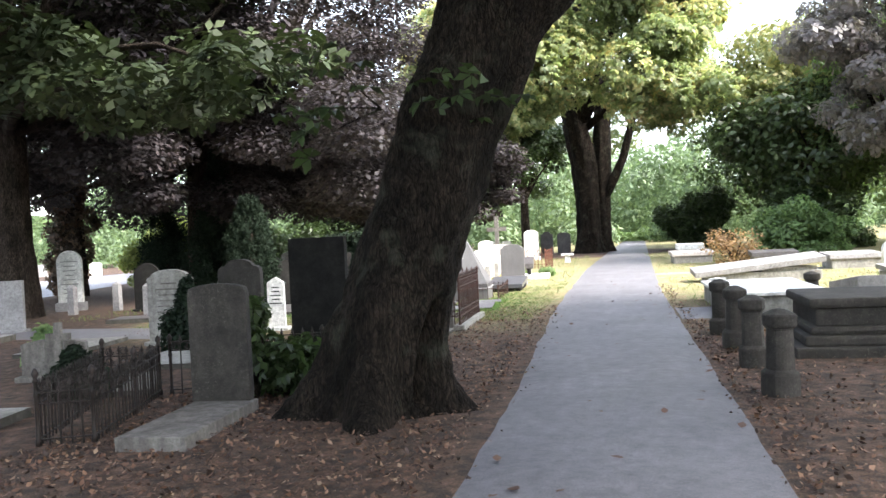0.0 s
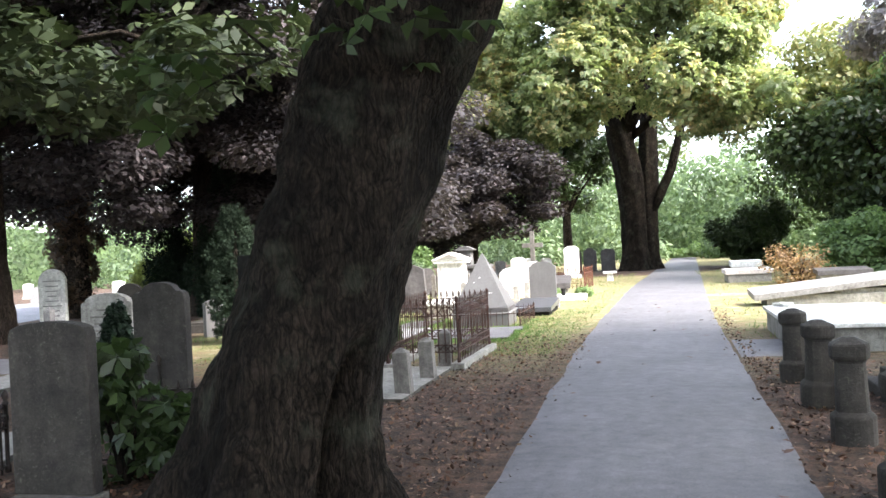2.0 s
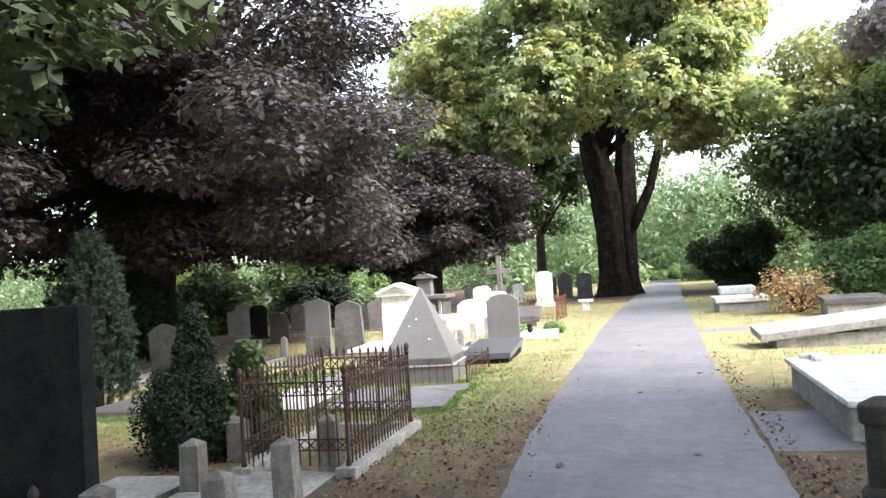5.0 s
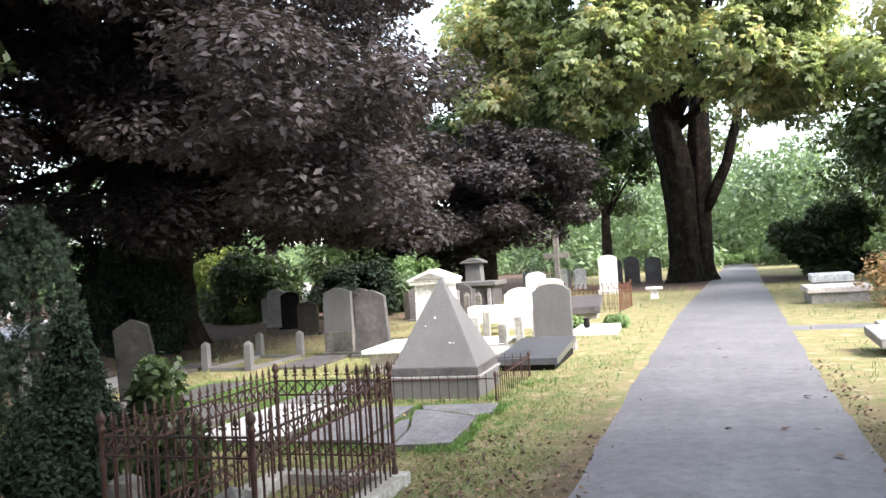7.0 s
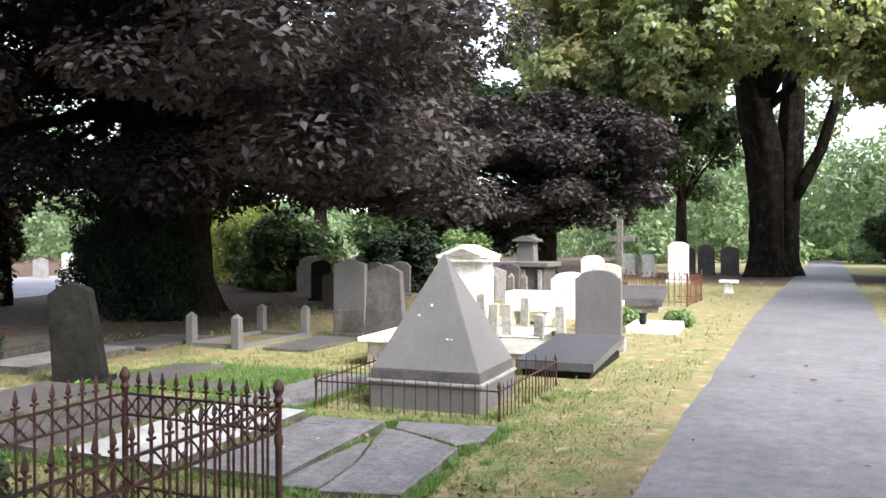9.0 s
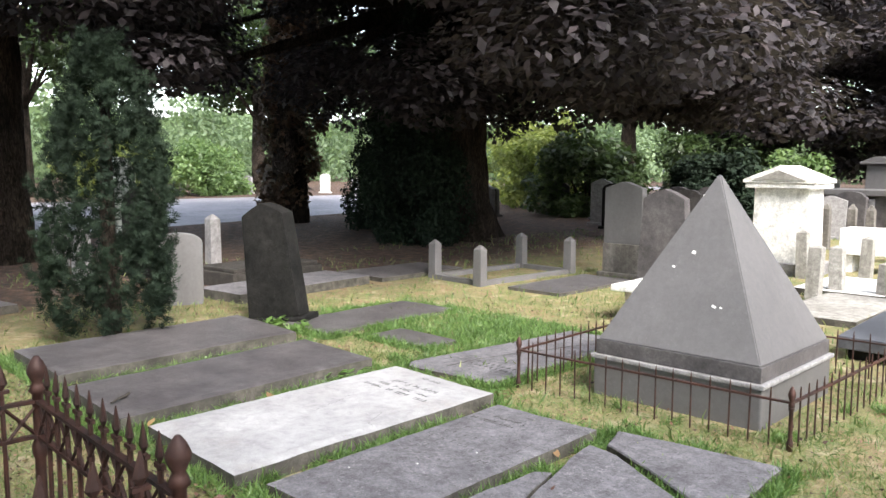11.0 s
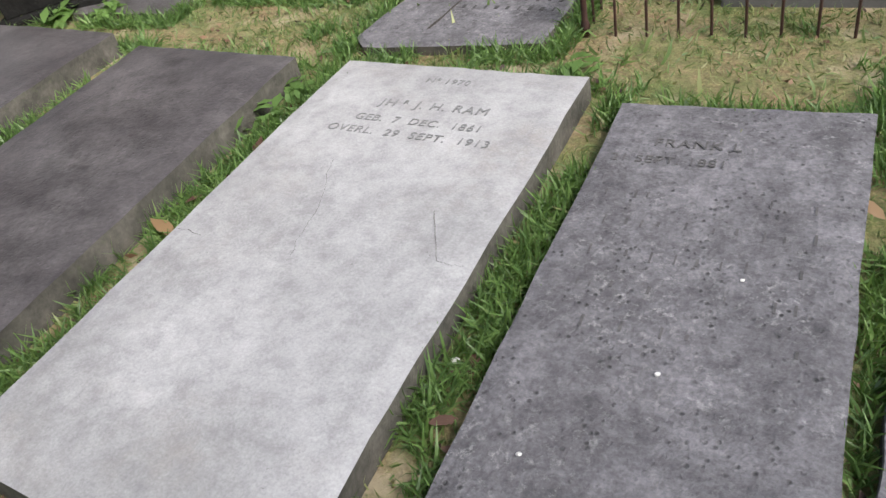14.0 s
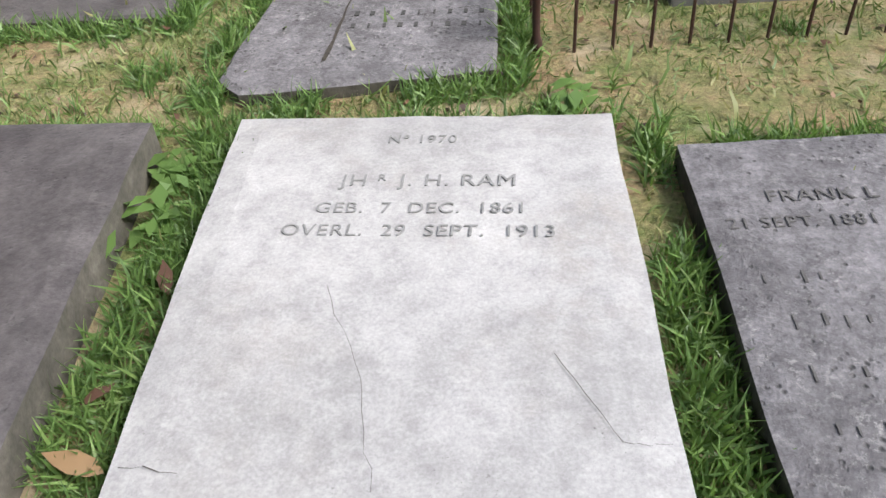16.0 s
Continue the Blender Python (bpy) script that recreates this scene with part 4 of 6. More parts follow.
bm = box(0.9, 2.1, 0.12, 0.01, -0.02, 0, -0.35)
part("plinth", bm, M_BLACKSTONE, r)
part("foot", box(0.86, 0.3, 0.2, 0.012, -0.02, 0, 1.35), M_GRANITE, r)
bm = prism(outline_of("shoulder", 0.74, 1.1), 0.13)
bmesh.ops.translate(bm, verts=bm.verts[:], vec=(0, 1.4, 0.182))
part("stone", bm, M_PYRAMID, r)
for _i in range(4):
    part("inscription_line", box(0.5 - 0.06 * _i, 0.02, 0.003, 0, 0.276 - 0.003 * _i * 2 , 0, 0.55 - 0.07 * _i), M_INK, r)

headstone(-7.1, 26.45, 0.64, 1.36, M_PYRAMID, "peak", 5, 0.14, label="light grey pointed headstone on a paler base", base_mat=M_SANDSTONE, band=True)
headstone(-6.08, 25.9, 0.76, 1.36, M_DARKSLAB, "taper", 3, 0.16, label="dark grey tapered headstone")
headstone(-7.52, 20.76, 0.6, 1.27, M_BLACKSTONE, "taper", 30, 0.24, (1, -6), label="dark rough old headstone leaning over")
headstone(-9.2, 20.45, 0.5, 0.86, M_PYRAMID, "arch", 68, 0.12, base=0, label="pale round-topped headstone seen beside a yew")
headstone(-13.7, 35.0, 0.62, 1.3, M_GRANITE, "peak", 20, 0.14, label="grey pointed headstone in shade")
headstone(-12.6, 34.0, 0.6, 1.2, M_BLACKSTONE, "arch", 15, 0.14, label="dark headstone in deep shade")

# low chest with a white top
ch = root("chest_tomb", -4.75, 24.35, 0, 4, "low grey chest tomb with a white slab on top", "tomb")
part("chest", box(0.8, 1.6, 0.36, 0.015, -0.02), M_PINK, ch)
part("top_slab", box(1.0, 1.85, 0.07, 0.015, 0.342), M_WHITE, ch, "white marble top")

# pedimented white monument
tp = root("white_monument", -5.76, 28.95, 0, 4, "white stone monument shaped like a small temple front", "monument")
part("plinth", box(1.15, 0.95, 0.2, 0.012, -0.02), M_GRANITE, tp)
part("shaft", box(0.86, 0.7, 1.15, 0.01, 0.18, top=0.96), M_WHITE, tp)
part("cornice", box(1.06, 0.88, 0.08, 0.012, 1.332), M_WHITE, tp)
bm = prism([(-0.56, 0), (0.56, 0), (0.56, 0.05), (0, 0.27), (-0.56, 0.05)], 0.92, 0.008)
bmesh.ops.translate(bm, verts=bm.verts[:], vec=(0, 0, 1.414))
part("pediment", bm, M_WHITE, tp)
bm = prism([(-0.4, 0), (0.4, 0), (0, 0.15)], 0.02, 0)
bmesh.ops.translate(bm, verts=bm.verts[:], vec=(0, -0.47, 1.46))
part("tympanum", bm, M_CONCRETE, tp)

# cross on a stepped foot


def stone_cross(x, y, h, span, bar, material, label, foot=0.5, rz=0.0):
    r = root("stone_cross", x, y, 0, rz, label, "cross")
    part("foot", box(foot, foot * 0.8, h * 0.18, 0.02, -0.02, top=0.85), material, r)
    part("shaft", box(bar, bar * 0.7, h * 0.84, 0.015, h * 0.16), material, r)
    part("arm", box((span - bar) / 2, bar * 0.66, bar, 0.012, h * 0.70, -(span + bar) / 4), material, r)
    part("arm", box((span - bar) / 2, bar * 0.66, bar, 0.012, h * 0.70, (span + bar) / 4), material, r)
    return r


stone_cross(-5.0, 40.2, 2.47, 0.95, 0.2, M_SANDSTONE, "tall weathered grey stone cross", 0.7)
stone_cross(10.15, 42.4, 1.6, 0.6, 0.16, M_WHITE, "white stone cross standing among shrubs", 0.6)
headstone(-4.07, 47.0, 0.8, 1.72, M_WHITE, "shoulder", 0, 0.2, base=0.2, label="tall white headstone near the great chestnut")
headstone(-5.15, 58.0, 0.9, 1.4, M_DARKSLAB, "arch", 0, 0.16, label="dark round-topped headstone under the trees")
headstone(-4.1, 57.5, 0.85, 1.55, M_DARKSLAB, "ears", 0, 0.16, label="dark curved-topped headstone under the trees")
headstone(-2.9, 57.0, 0.9, 1.45, M_DARKSLAB, "arch", 0, 0.16, label="dark round-topped headstone under the trees")
st = root("stele", -7.9, 39.3, 0, 0, "tall grey stele with a small roof", "monument")
part("plinth", box(1.6, 1.2, 0.9, 0.02, -0.02), M_DARKSLAB, st)
part("shaft", box(0.62, 0.5, 0.85, 0.02, 0.882, top=0.92), M_PYRAMID, st)
part("cap", box(0.85, 0.7, 0.07, 0.02, 1.734), M_PYRAMID, st)
bm = prism([(-0.42, 0), (0.42, 0), (0.1, 0.13), (-0.1, 0.13)], 0.6, 0.01)
bmesh.ops.translate(bm, verts=bm.verts[:], vec=(0, 0, 1.806))
part("roof", bm, M_PYRAMID, st)
st = root("pedestal_tomb", -7.4, 37.2, 0, 0, "dark stone tomb with a wide pale cover", "tomb")
part("body", box(1.8, 1.2, 1.0, 0.02, -0.02), M_DARKSLAB, st)
for _i in range(4):
    part("pilaster", box(0.12, 0.08, 0.86, 0.01, 0.05, -0.78 + 0.52 * _i, -0.635), M_GRANITE, st)
part("cover", box(2.1, 1.5, 0.14, 0.02, 0.982), M_PYRAMID, st)

# white block, white stele and small posts behind the pyramid
wb = root("white_chest", -4.75, 29.9, 0, 3, "bright white stone chest on short feet", "tomb")
part("foot", box(0.12, 0.4, 0.3, 0.01, -0.02, -0.35), M_WHITE, wb)
part("foot", box(0.12, 0.4, 0.3, 0.01, -0.02, 0.35), M_WHITE, wb)
part("body", box(0.95, 0.55, 0.42, 0.02, 0.28), M_WHITE, wb)
headstone(-4.3, 31.4, 0.85, 1.05, M_WHITE, "shoulder", 2, 0.2, label="bright white low-standing headstone, clean")
headstone(-3.9, 33.2, 0.75, 1.2, M_PINK, "arch", 2, 0.2, base=0.3, label="pale pinkish headstone with an arched top")
headstone(-4.9, 36.0, 0.6, 1.35, M_WHITE, "shoulder", 2, 0.3, base=0.4, label="white headstone on a high foot")
for i, (px, py, ph) in enumerate(((-4.32, 26.5, 0.72), (-4.2, 26.95, 0.69), (-3.66, 27.0, 0.52), (-3.5, 27.85, 0.6), (-4.58, 29.0, 0.66), (-5.25, 28.4, 0.74), (-3.4, 29.0, 0.66))):
    stone_post(px, py, 0.17, ph, M_CONCRETE, "posts behind the pyramid", "short pale stone grave post", (0, (-1) ** i * 2), 0.03)
ledger(-3.75, 25.9, 0.9, 1.9, 0.08, M_CONCRETE, 3, "pale concrete grave cover with short posts")
ledger(-4.2, 27.6, 1.1, 1.6, 0.1, M_WHITE, 3, "white gravel-pale grave cover")
for i in range(5):
    stone_post(-7.6 + 0.42 * i, 33.0 + 0.2 * (i % 2), 0.16, 0.95, M_SANDSTONE, "row of grave posts", "weathered stone post in a row", (0, 0), 0.1)
fl = root("planted_grave", -2.1, 29.6, 0, 2, "white grave slab with a vase of pale flowers", "grave")
part("slab", box(0.95, 1.3, 0.16, 0.015, -0.02), M_WHITE, fl)
part("vase", lathe([(0.05, 0.14), (0.075, 0.2), (0.06, 0.3), (0.085, 0.36)], 14), M_BLACKSTONE, fl, m=pose(-0.2, -0.3, 0))
sr = root("dark_tomb", -3.3, 34.3, 0, 5, "dark sloping stone slab on a low tomb", "tomb")
bm = box(1.3, 1.9, 0.2, 0.015, 0.16)
for v in bm.verts:
    v.co.z += 0.12 * (v.co.y + 0.9)
part("cover", bm, M_DARKSLAB, sr)
part("body", box(1.1, 1.7, 0.2, 0.01, -0.02), M_CONCRETE, sr)
be = root("small_table_stone", -1.75, 42.0, 0, 0, "small white stone table", "stone table")
part("top", box(0.6, 0.4, 0.1, 0.02, 0.34), M_WHITE, be)
part("foot", box(0.3, 0.25, 0.36, 0.02, -0.02, top=0.8), M_WHITE, be)

# ---- graves beyond the bollards ----
tb = root("stepped_tomb", 4.15, 12.35, 0, -1, "dark weathered stone chest tomb on stepped plinths", "tomb")
part("lower_step", box(2.6, 2.0, 0.14, 0.02, -0.02), M_OLDSTONE, tb)
part("upper_step", box(2.35, 1.75, 0.12, 0.03, 0.122), M_OLDSTONE, tb)
part("moulding", box(2.2, 1.6, 0.1, 0.045, 0.244), M_OLDSTONE, tb)
part("chest", box(2.05, 1.45, 0.22, 0.02, 0.346), M_OLDSTONE, tb)
part("cover", box(2.2, 1.6, 0.12, 0.04, 0.568), M_OLDSTONE, tb)
ws = root("white_tomb", 3.45, 17.75, 0, 0, "low pale tomb with a white slab and a small lying cross", "tomb")
part("body", box(1.75, 3.2, 0.36, 0.015, -0.02), M_CONCRETE, ws)
bm = box(1.85, 3.5, 0.06, 0.012, 0.342)
part("cover", bm, M_WHITE, ws, "white marble cover")
part("lying_cross", box(0.1, 0.5, 0.06, 0.01, 0.404, -0.6, 1.45), M_WHITE, ws, "white cross")
part("lying_cross_arm", box(0.34, 0.1, 0.056, 0.01, 0.404, -0.6, 1.55), M_WHITE, ws, "white cross")
tl = root("tilted_slab", 4.5, 24.9, 0, 2, "long pale stone slab tilted on its low tomb", "tomb")
part("body", box(3.0, 0.95, 0.26, 0.015, -0.02, 0.1), M_CONCRETE, tl)
part("cover", box(3.4, 1.15, 0.15, 0.012, -0.075), M_GRANITE, tl, m=pose(0, 0, 0.42, 5, -5.5, 0))
part("prop", box(1.4, 0.8, 0.14, 0.01, 0.2, 0.8), M_CONCRETE, tl)
gs = root("sloping_tomb", 6.0, 18.6, 0, 0, "low tomb with a sloping grey cover", "tomb")
bm = box(1.7, 2.2, 0.42, 0.02, -0.02)
for v in bm.verts:
    if v.co.z > 0.1:
        v.co.z += -0.12 * v.co.y
part("body", bm, M_GRANITE, gs)


def low_tomb(x, y, w, l, h, material, top, rz, label):
    r = root("low_tomb", x, y, 0, rz, label, "tomb", "low tombs beyond the bollards")
    part("body", box(w * 0.9, l * 0.9, h * 0.7, 0.015, -0.02), M_CONCRETE, r)
    bm = box(w, l, h * 0.3, 0.015, h * 0.7 - 0.018)
    for v in bm.verts:
        v.co.z += 0.05 * v.co.y
    part("cover", bm, top, r)
    return r


low_tomb(3.75, 36.5, 1.7, 1.2, 0.5, M_CONCRETE, M_PINK, 4, "pale stone tomb cover leaning open")
low_tomb(3.9, 38.8, 1.2, 1.0, 0.75, M_CONCRETE, M_WHITE, 0, "white tomb cover far along the path")
low_tomb(6.3, 32.6, 1.6, 1.2, 0.52, M_CONCRETE, M_DARKSLAB, -2, "grey tomb with a dark sloping cover")
low_tomb(8.0, 29.0, 1.6, 1.2, 0.5, M_CONCRETE, M_GRANITE, 3, "grey tomb beside shrubs")
low_tomb(4.4, 27.2, 2.2, 0.9, 0.25, M_CONCRETE, M_GRANITE, 2, "low grey slab behind a tilted tomb")
low_tomb(9.5, 24.0, 1.8, 1.3, 0.6, M_CONCRETE, M_GRANITE, 0, "grey chest tomb by the shrubs")
low_tomb(7.6, 22.0, 1.2, 2.0, 0.4, M_CONCRETE, M_CONCRETE, 0, "pale stone cover of a low tomb")
headstone(8.3, 26.0, 0.5, 0.9, M_WHITE, "round", 0, 0.2, label="small white rounded headstone")

# ---- graves left of the old tree ----
sl = root("kerbed_grave", -3.07, 7.95, 0, 3, "flat grey stone slab with an upright slab at its end", "grave")
part("slab", box(0.64, 1.55, 0.14, 0.012, -0.02), M_SANDSTONE, sl)
bm = prism(outline_of("low_arch", 0.62, 1.18), 0.11)
bmesh.ops.translate(bm, verts=bm.verts[:], vec=(-0.02, 0.7, 0.122))
part("stone", bm, M_OLDSTONE, sl)
headstone(-4.4, 11.7, 0.62, 1.48, M_OLDSTONE, "ears", 5, 0.13, label="brown stone headstone with an eared top")
headstone(-6.87, 13.95, 0.8, 1.32, M_CONCRETE, "shoulder", 6, 0.14, label="pale round-shouldered headstone with worn lettering", lines=7, ink=M_SANDSTONE)
headstone(-3.85, 13.3, 0.92, 1.74, M_BLACKSTONE, "flat", 4, 0.18, label="tall dark stone slab behind the old tree")
headstone(-5.68, 15.7, 0.34, 1.02, M_WHITE, "peak", 8, 0.1, label="small white headstone with dark lettering behind the fence", lines=5, ink=M_INKDARK)
headstone(-15.0, 22.0, 0.7, 1.78, M_WHITE, "round", 20, 0.15, base=0.25, base_mat=M_GRANITE, label="tall white round-topped stele with lettering", lines=9)
headstone(-11.9, 21.1, 0.7, 1.32, M_BLACKSTONE, "round", 15, 0.14, label="black round-topped headstone in shade")
headstone(-12.5, 16.4, 0.95, 1.15, M_GRANITE, "flat", 20, 0.14, label="plain grey upright slab")
headstone(-6.6, 10.6, 0.85, 0.55, M_SANDSTONE, "arch", 12, 0.14, label="low wide brown headstone")
ledger(-5.7, 7.6, 1.2, 1.6, 0.1, M_CONCRETE, 10, "pale concrete grave cover with fallen leaves")
stone_cross(-6.3, 10.3, 0.8, 0.32, 0.1, M_SANDSTONE, "small weathered stone cross", 0.25, 10)
for i, (px, py) in enumerate(((-13.9, 20.6), (-13.2, 21.6), (-15.2, 20.2), (-12.6, 22.6), (-16.2, 21.2), (-11.2, 20.0))):
    stone_post(px, py, 0.2, 0.85, M_GRANITE, "posts round the white stele", "dark grey stone post with a rounded top", (0, 0), 0.08)
ledger(-8.6, 13.6, 1.0, 2.0, 0.08, M_CONCRETE, 8, "pale slab in dappled light")
ledger(-10.4, 18.3, 1.2, 0.9, 0.1, M_DARKSLAB, 12, "small dark slab in the shade")
ledger(-11.5, 14.0, 1.2, 2.2, 0.12, M_GRANITE, 12, "grey slab in shade")
ledger(-5.6, 12.2, 1.1, 1.8, 0.08, M_CONCRETE, 8, "pale slab behind an iron fence")
ledger(-5.35, 9.95, 1.1, 1.4, 0.07, M_CONCRETE, 28, "pale concrete slab inside an iron fence")
ledger(-3.55, 10.75, 0.7, 1.3, 0.06, M_CONCRETE, 15, "pale low slab behind a leaning iron fence")

# stones far off in the light
rg = random.Random(11)
far_head = [headstone(-30.0, 44.0, 0.7, 1.1, M_WHITE, s, 30, 0.15, label="distant pale headstone in the light", group="distant headstones") for s in ("arch",)]
far_head.append(headstone(-33.0, 41.0, 0.7, 1.0, M_GRANITE, "peak", 30, 0.15, label="distant grey headstone in the light", group="distant headstones"))
for i in range(34):
    a = i / 33
    x, y = -46 + 40 * a + rg.uniform(-3, 3), 41 + 16 * a + rg.uniform(-5, 12)
    if (x > -8 and y < 52) or -38 < x < -19.0 - 0.28 * (y - 25.6):
        continue
    copy_thing(far_head[i % 2], pose(x, y, -0.02, 0, 0, rg.uniform(0, 40)))
far_head.append(headstone(-10.6, 31.5, 0.6, 0.95, M_OLDSTONE, "arch", 12, 0.15, label="weathered dark headstone in the beech's shade", group="headstones in the shade"))
far_head.append(headstone(-11.5, 37.0, 0.7, 1.1, M_DARKSLAB, "shoulder", 8, 0.15, label="dark grey headstone in the beech's shade", group="headstones in the shade"))
for i in range(14):
    x, y = rg.uniform(-19, -7), rg.uniform(33, 46)
    copy_thing(far_head[2 + i % 2] if i % 5 else far_head[1], pose(x, y, -0.02, 0, rg.uniform(-3, 3), rg.uniform(-10, 20)))

# ---- trees ----
rng = np.random.default_rng(7)


def tree(name, label, trunk, trunk_mat, crown_mesh, limbs=None, category="tree", group=""):
    r = root(name, 0, 0, 0, 0, label, category, group)
    if trunk.get("rows"):
        part("trunk", trunk_mesh(trunk["rows"], **trunk.get("opts", {})), trunk_mat, r)
    if limbs is not None:
        for bm in limbs:
            smooth(part("limb" if trunk.get("rows") else "stem", bm, trunk_mat, r))
    for me in crown_mesh if isinstance(crown_mesh, (list, tuple)) else [crown_mesh]:
        if me:
            part("crown", me, None, r)
    return r


# leaning horse chestnut beside the path
lean_rows = [(-1.58, 8.82, -0.1, 0.66), (-1.5, 8.8, 0.35, 0.6), (-1.36, 8.8, 0.9, 0.56), (-1.06, 8.84, 1.8, 0.53), (-0.8, 8.88, 2.5, 0.51), (-0.39, 8.9, 3.4, 0.53),
             (-0.04, 8.95, 3.95, 0.66), (0.3, 9.0, 5.0, 0.54), (0.4, 9.1, 6.5, 0.42), (0.5, 9.2, 8.5, 0.25)]
# crown is mostly out of view; its spread is set to shade the ground
cl = boughs(rng, (0.5, 5.2, 9.6), (8.0, 8.0, 3.0), 110, (1.0, 1.9), 0.6, 0.4, -0.6)
lean_limbs = limb_meshes((0.1, 9.0, 4.6), [tuple(c[:3]) for c in cl[::5]], 0.2, rng)
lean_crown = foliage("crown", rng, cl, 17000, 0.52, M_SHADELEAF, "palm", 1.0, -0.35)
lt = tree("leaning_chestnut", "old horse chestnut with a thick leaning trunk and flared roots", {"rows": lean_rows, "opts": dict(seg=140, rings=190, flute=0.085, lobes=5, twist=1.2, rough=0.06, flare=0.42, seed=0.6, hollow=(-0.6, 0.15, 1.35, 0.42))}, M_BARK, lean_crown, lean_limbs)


def sprout(origin, ends, size, n, parent=None, mat=None):
    """A leafy shoot: thin twigs and hand-shaped leaves at their ends."""
    for bm in limb_meshes(origin, ends, 0.012, rng, 0.05, 5):
        part("twig", bm, M_BARK, parent)
    P = np.concatenate([np.array(e) + rng.normal(scale=size * 0.55, size=(n, 3)) * np.array([1, 1, 0.6]) for e in ends])
    nrm = np.array([0, -0.25, 1.0]) + rng.normal(scale=0.35, size=P.shape)
    part("shoot_leaves", scatter("shoot_leaves", PALM_V, PALM_F, P, nrm, size * rng.uniform(0.7, 1.2, len(P)), rng, mat or M_GREENDARK), None, parent)


sprout((-0.55, 8.45, 2.9), [(-0.75, 8.1, 2.95), (-0.4, 8.05, 2.98), (-0.25, 8.2, 2.9)], 0.3, 4, lt)
sprout((-1.3, 8.6, 2.9), [(-1.75, 8.3, 2.9), (-1.9, 8.4, 2.6), (-1.6, 8.2, 3.3)], 0.34, 6, lt)

# great horse chestnut at the path's far end
cl = np.concatenate([boughs(rng, (-0.5, 56, 17), (14.0, 11, 11), 170, (1.6, 3.0), 0.7, 0.62, -0.75), boughs(rng, (-1.0, 49.5, 11.5), (13.0, 3.5, 4.5), 60, (1.2, 2.2), 0.7, 0.4), boughs(rng, (-8.0, 50.5, 11.0), (4.5, 3.5, 4.5), 22, (1.2, 2.0), 0.7, 0.4), boughs(rng, (-8.2, 49.5, 8.6), (3.6, 3.0, 2.0), 30, (1.0, 1.7), 0.6, 0.3), boughs(rng, (4.5, 50.5, 9.0), (3.2, 3.0, 1.6), 20, (1.0, 1.7), 0.6, 0.3), boughs(rng, (4.6, 50.5, 13.0), (2.4, 3.0, 2.6), 22, (1.1, 1.8), 0.7, 0.3)])
cl = cl[(cl[:, 2] - cl[:, 5] > 4.9) & ((cl[:, 0] < 6.6) | (cl[:, 2] < 10.0)) & (cl[:, 0] > -11.4 + 1.15 * np.maximum(cl[:, 2] - 13.0, 0)) & ((np.abs(cl[:, 0] + 0.6) > 2.6) | (cl[:, 2] > 9.9) | (cl[:, 1] > 57))]
gc_limbs = limb_meshes((-1.5, 56, 8.0), [tuple(c[:3]) for c in cl[::5] if c[2] > 16], 0.3, rng)
gc = tree("great_chestnut", "great horse chestnut with twin trunks and yellowing leaves", {"rows": [(-1.15, 55.6, -0.1, 0.95), (-1.15, 55.6, 0.8, 0.8), (-1.15, 55.7, 3.0, 0.74), (-1.25, 55.8, 6.0, 0.85), (-1.7, 56, 8.5, 0.8), (-2.1, 56, 11.5, 0.6), (-2.3, 56, 16.0, 0.35)], "opts": dict(seg=40, rings=50, flute=0.09, lobes=7, twist=0.2, rough=0.06, flare=0.3)},
          M_BARK, foliage("crown", rng, cl, 36000, 0.6, M_CHESTNUT, "palm", 0.9, -0.15, 0.6, 0.45, 0.7), gc_limbs)
part("second_trunk", trunk_mesh([(-0.35, 57.0, -0.1, 0.85), (-0.3, 57.0, 1.0, 0.66), (-0.2, 57, 4.0, 0.6), (-0.1, 57, 6.0, 0.66), (0.2, 57, 12.0, 0.4)], 32, 40, 0.08, 6, 0.2, 0.05, 0.3, 2.0), M_BARK, gc)
smooth(part("side_limb", tube(bmesh.new(), [(-0.2, 56.8, 3.4), (0.5, 56.7, 4.6), (1.3, 56.6, 6.2), (2.0, 56.5, 8.6), (2.4, 56.4, 11.5)], [0.34, 0.32, 0.28, 0.24, 0.18], 10), M_BARK, gc))

# copper beeches
cl = np.concatenate([boughs(rng, (-14.0, 29.0, 9.5), (9.5, 8.5, 8.0), 170, (1.2, 2.2), 0.42, 0.6, -0.95), boughs(rng, (-11.5, 26.0, 4.6), (9.5, 6.0, 2.2), 100, (1.0, 1.8), 0.4, 0.5), boughs(rng, (-12.5, 22.5, 8.2), (6.0, 4.0, 2.6), 60, (1.0, 1.8), 0.42, 0.4), boughs(rng, (-9.8, 31.5, 3.7), (5.0, 4.0, 1.2), 55, (0.9, 1.5), 0.45, 0.2)])
cl = cl[(cl[:, 2] > 2.6) & (cl[:, 0] < -3.5 - 0.36 * (cl[:, 1] - 22)) & ((np.abs(cl[:, 0] + 10.6 + 1.65 * (cl[:, 1] - 22)) > 1.6) | (cl[:, 2] > 8.0))]
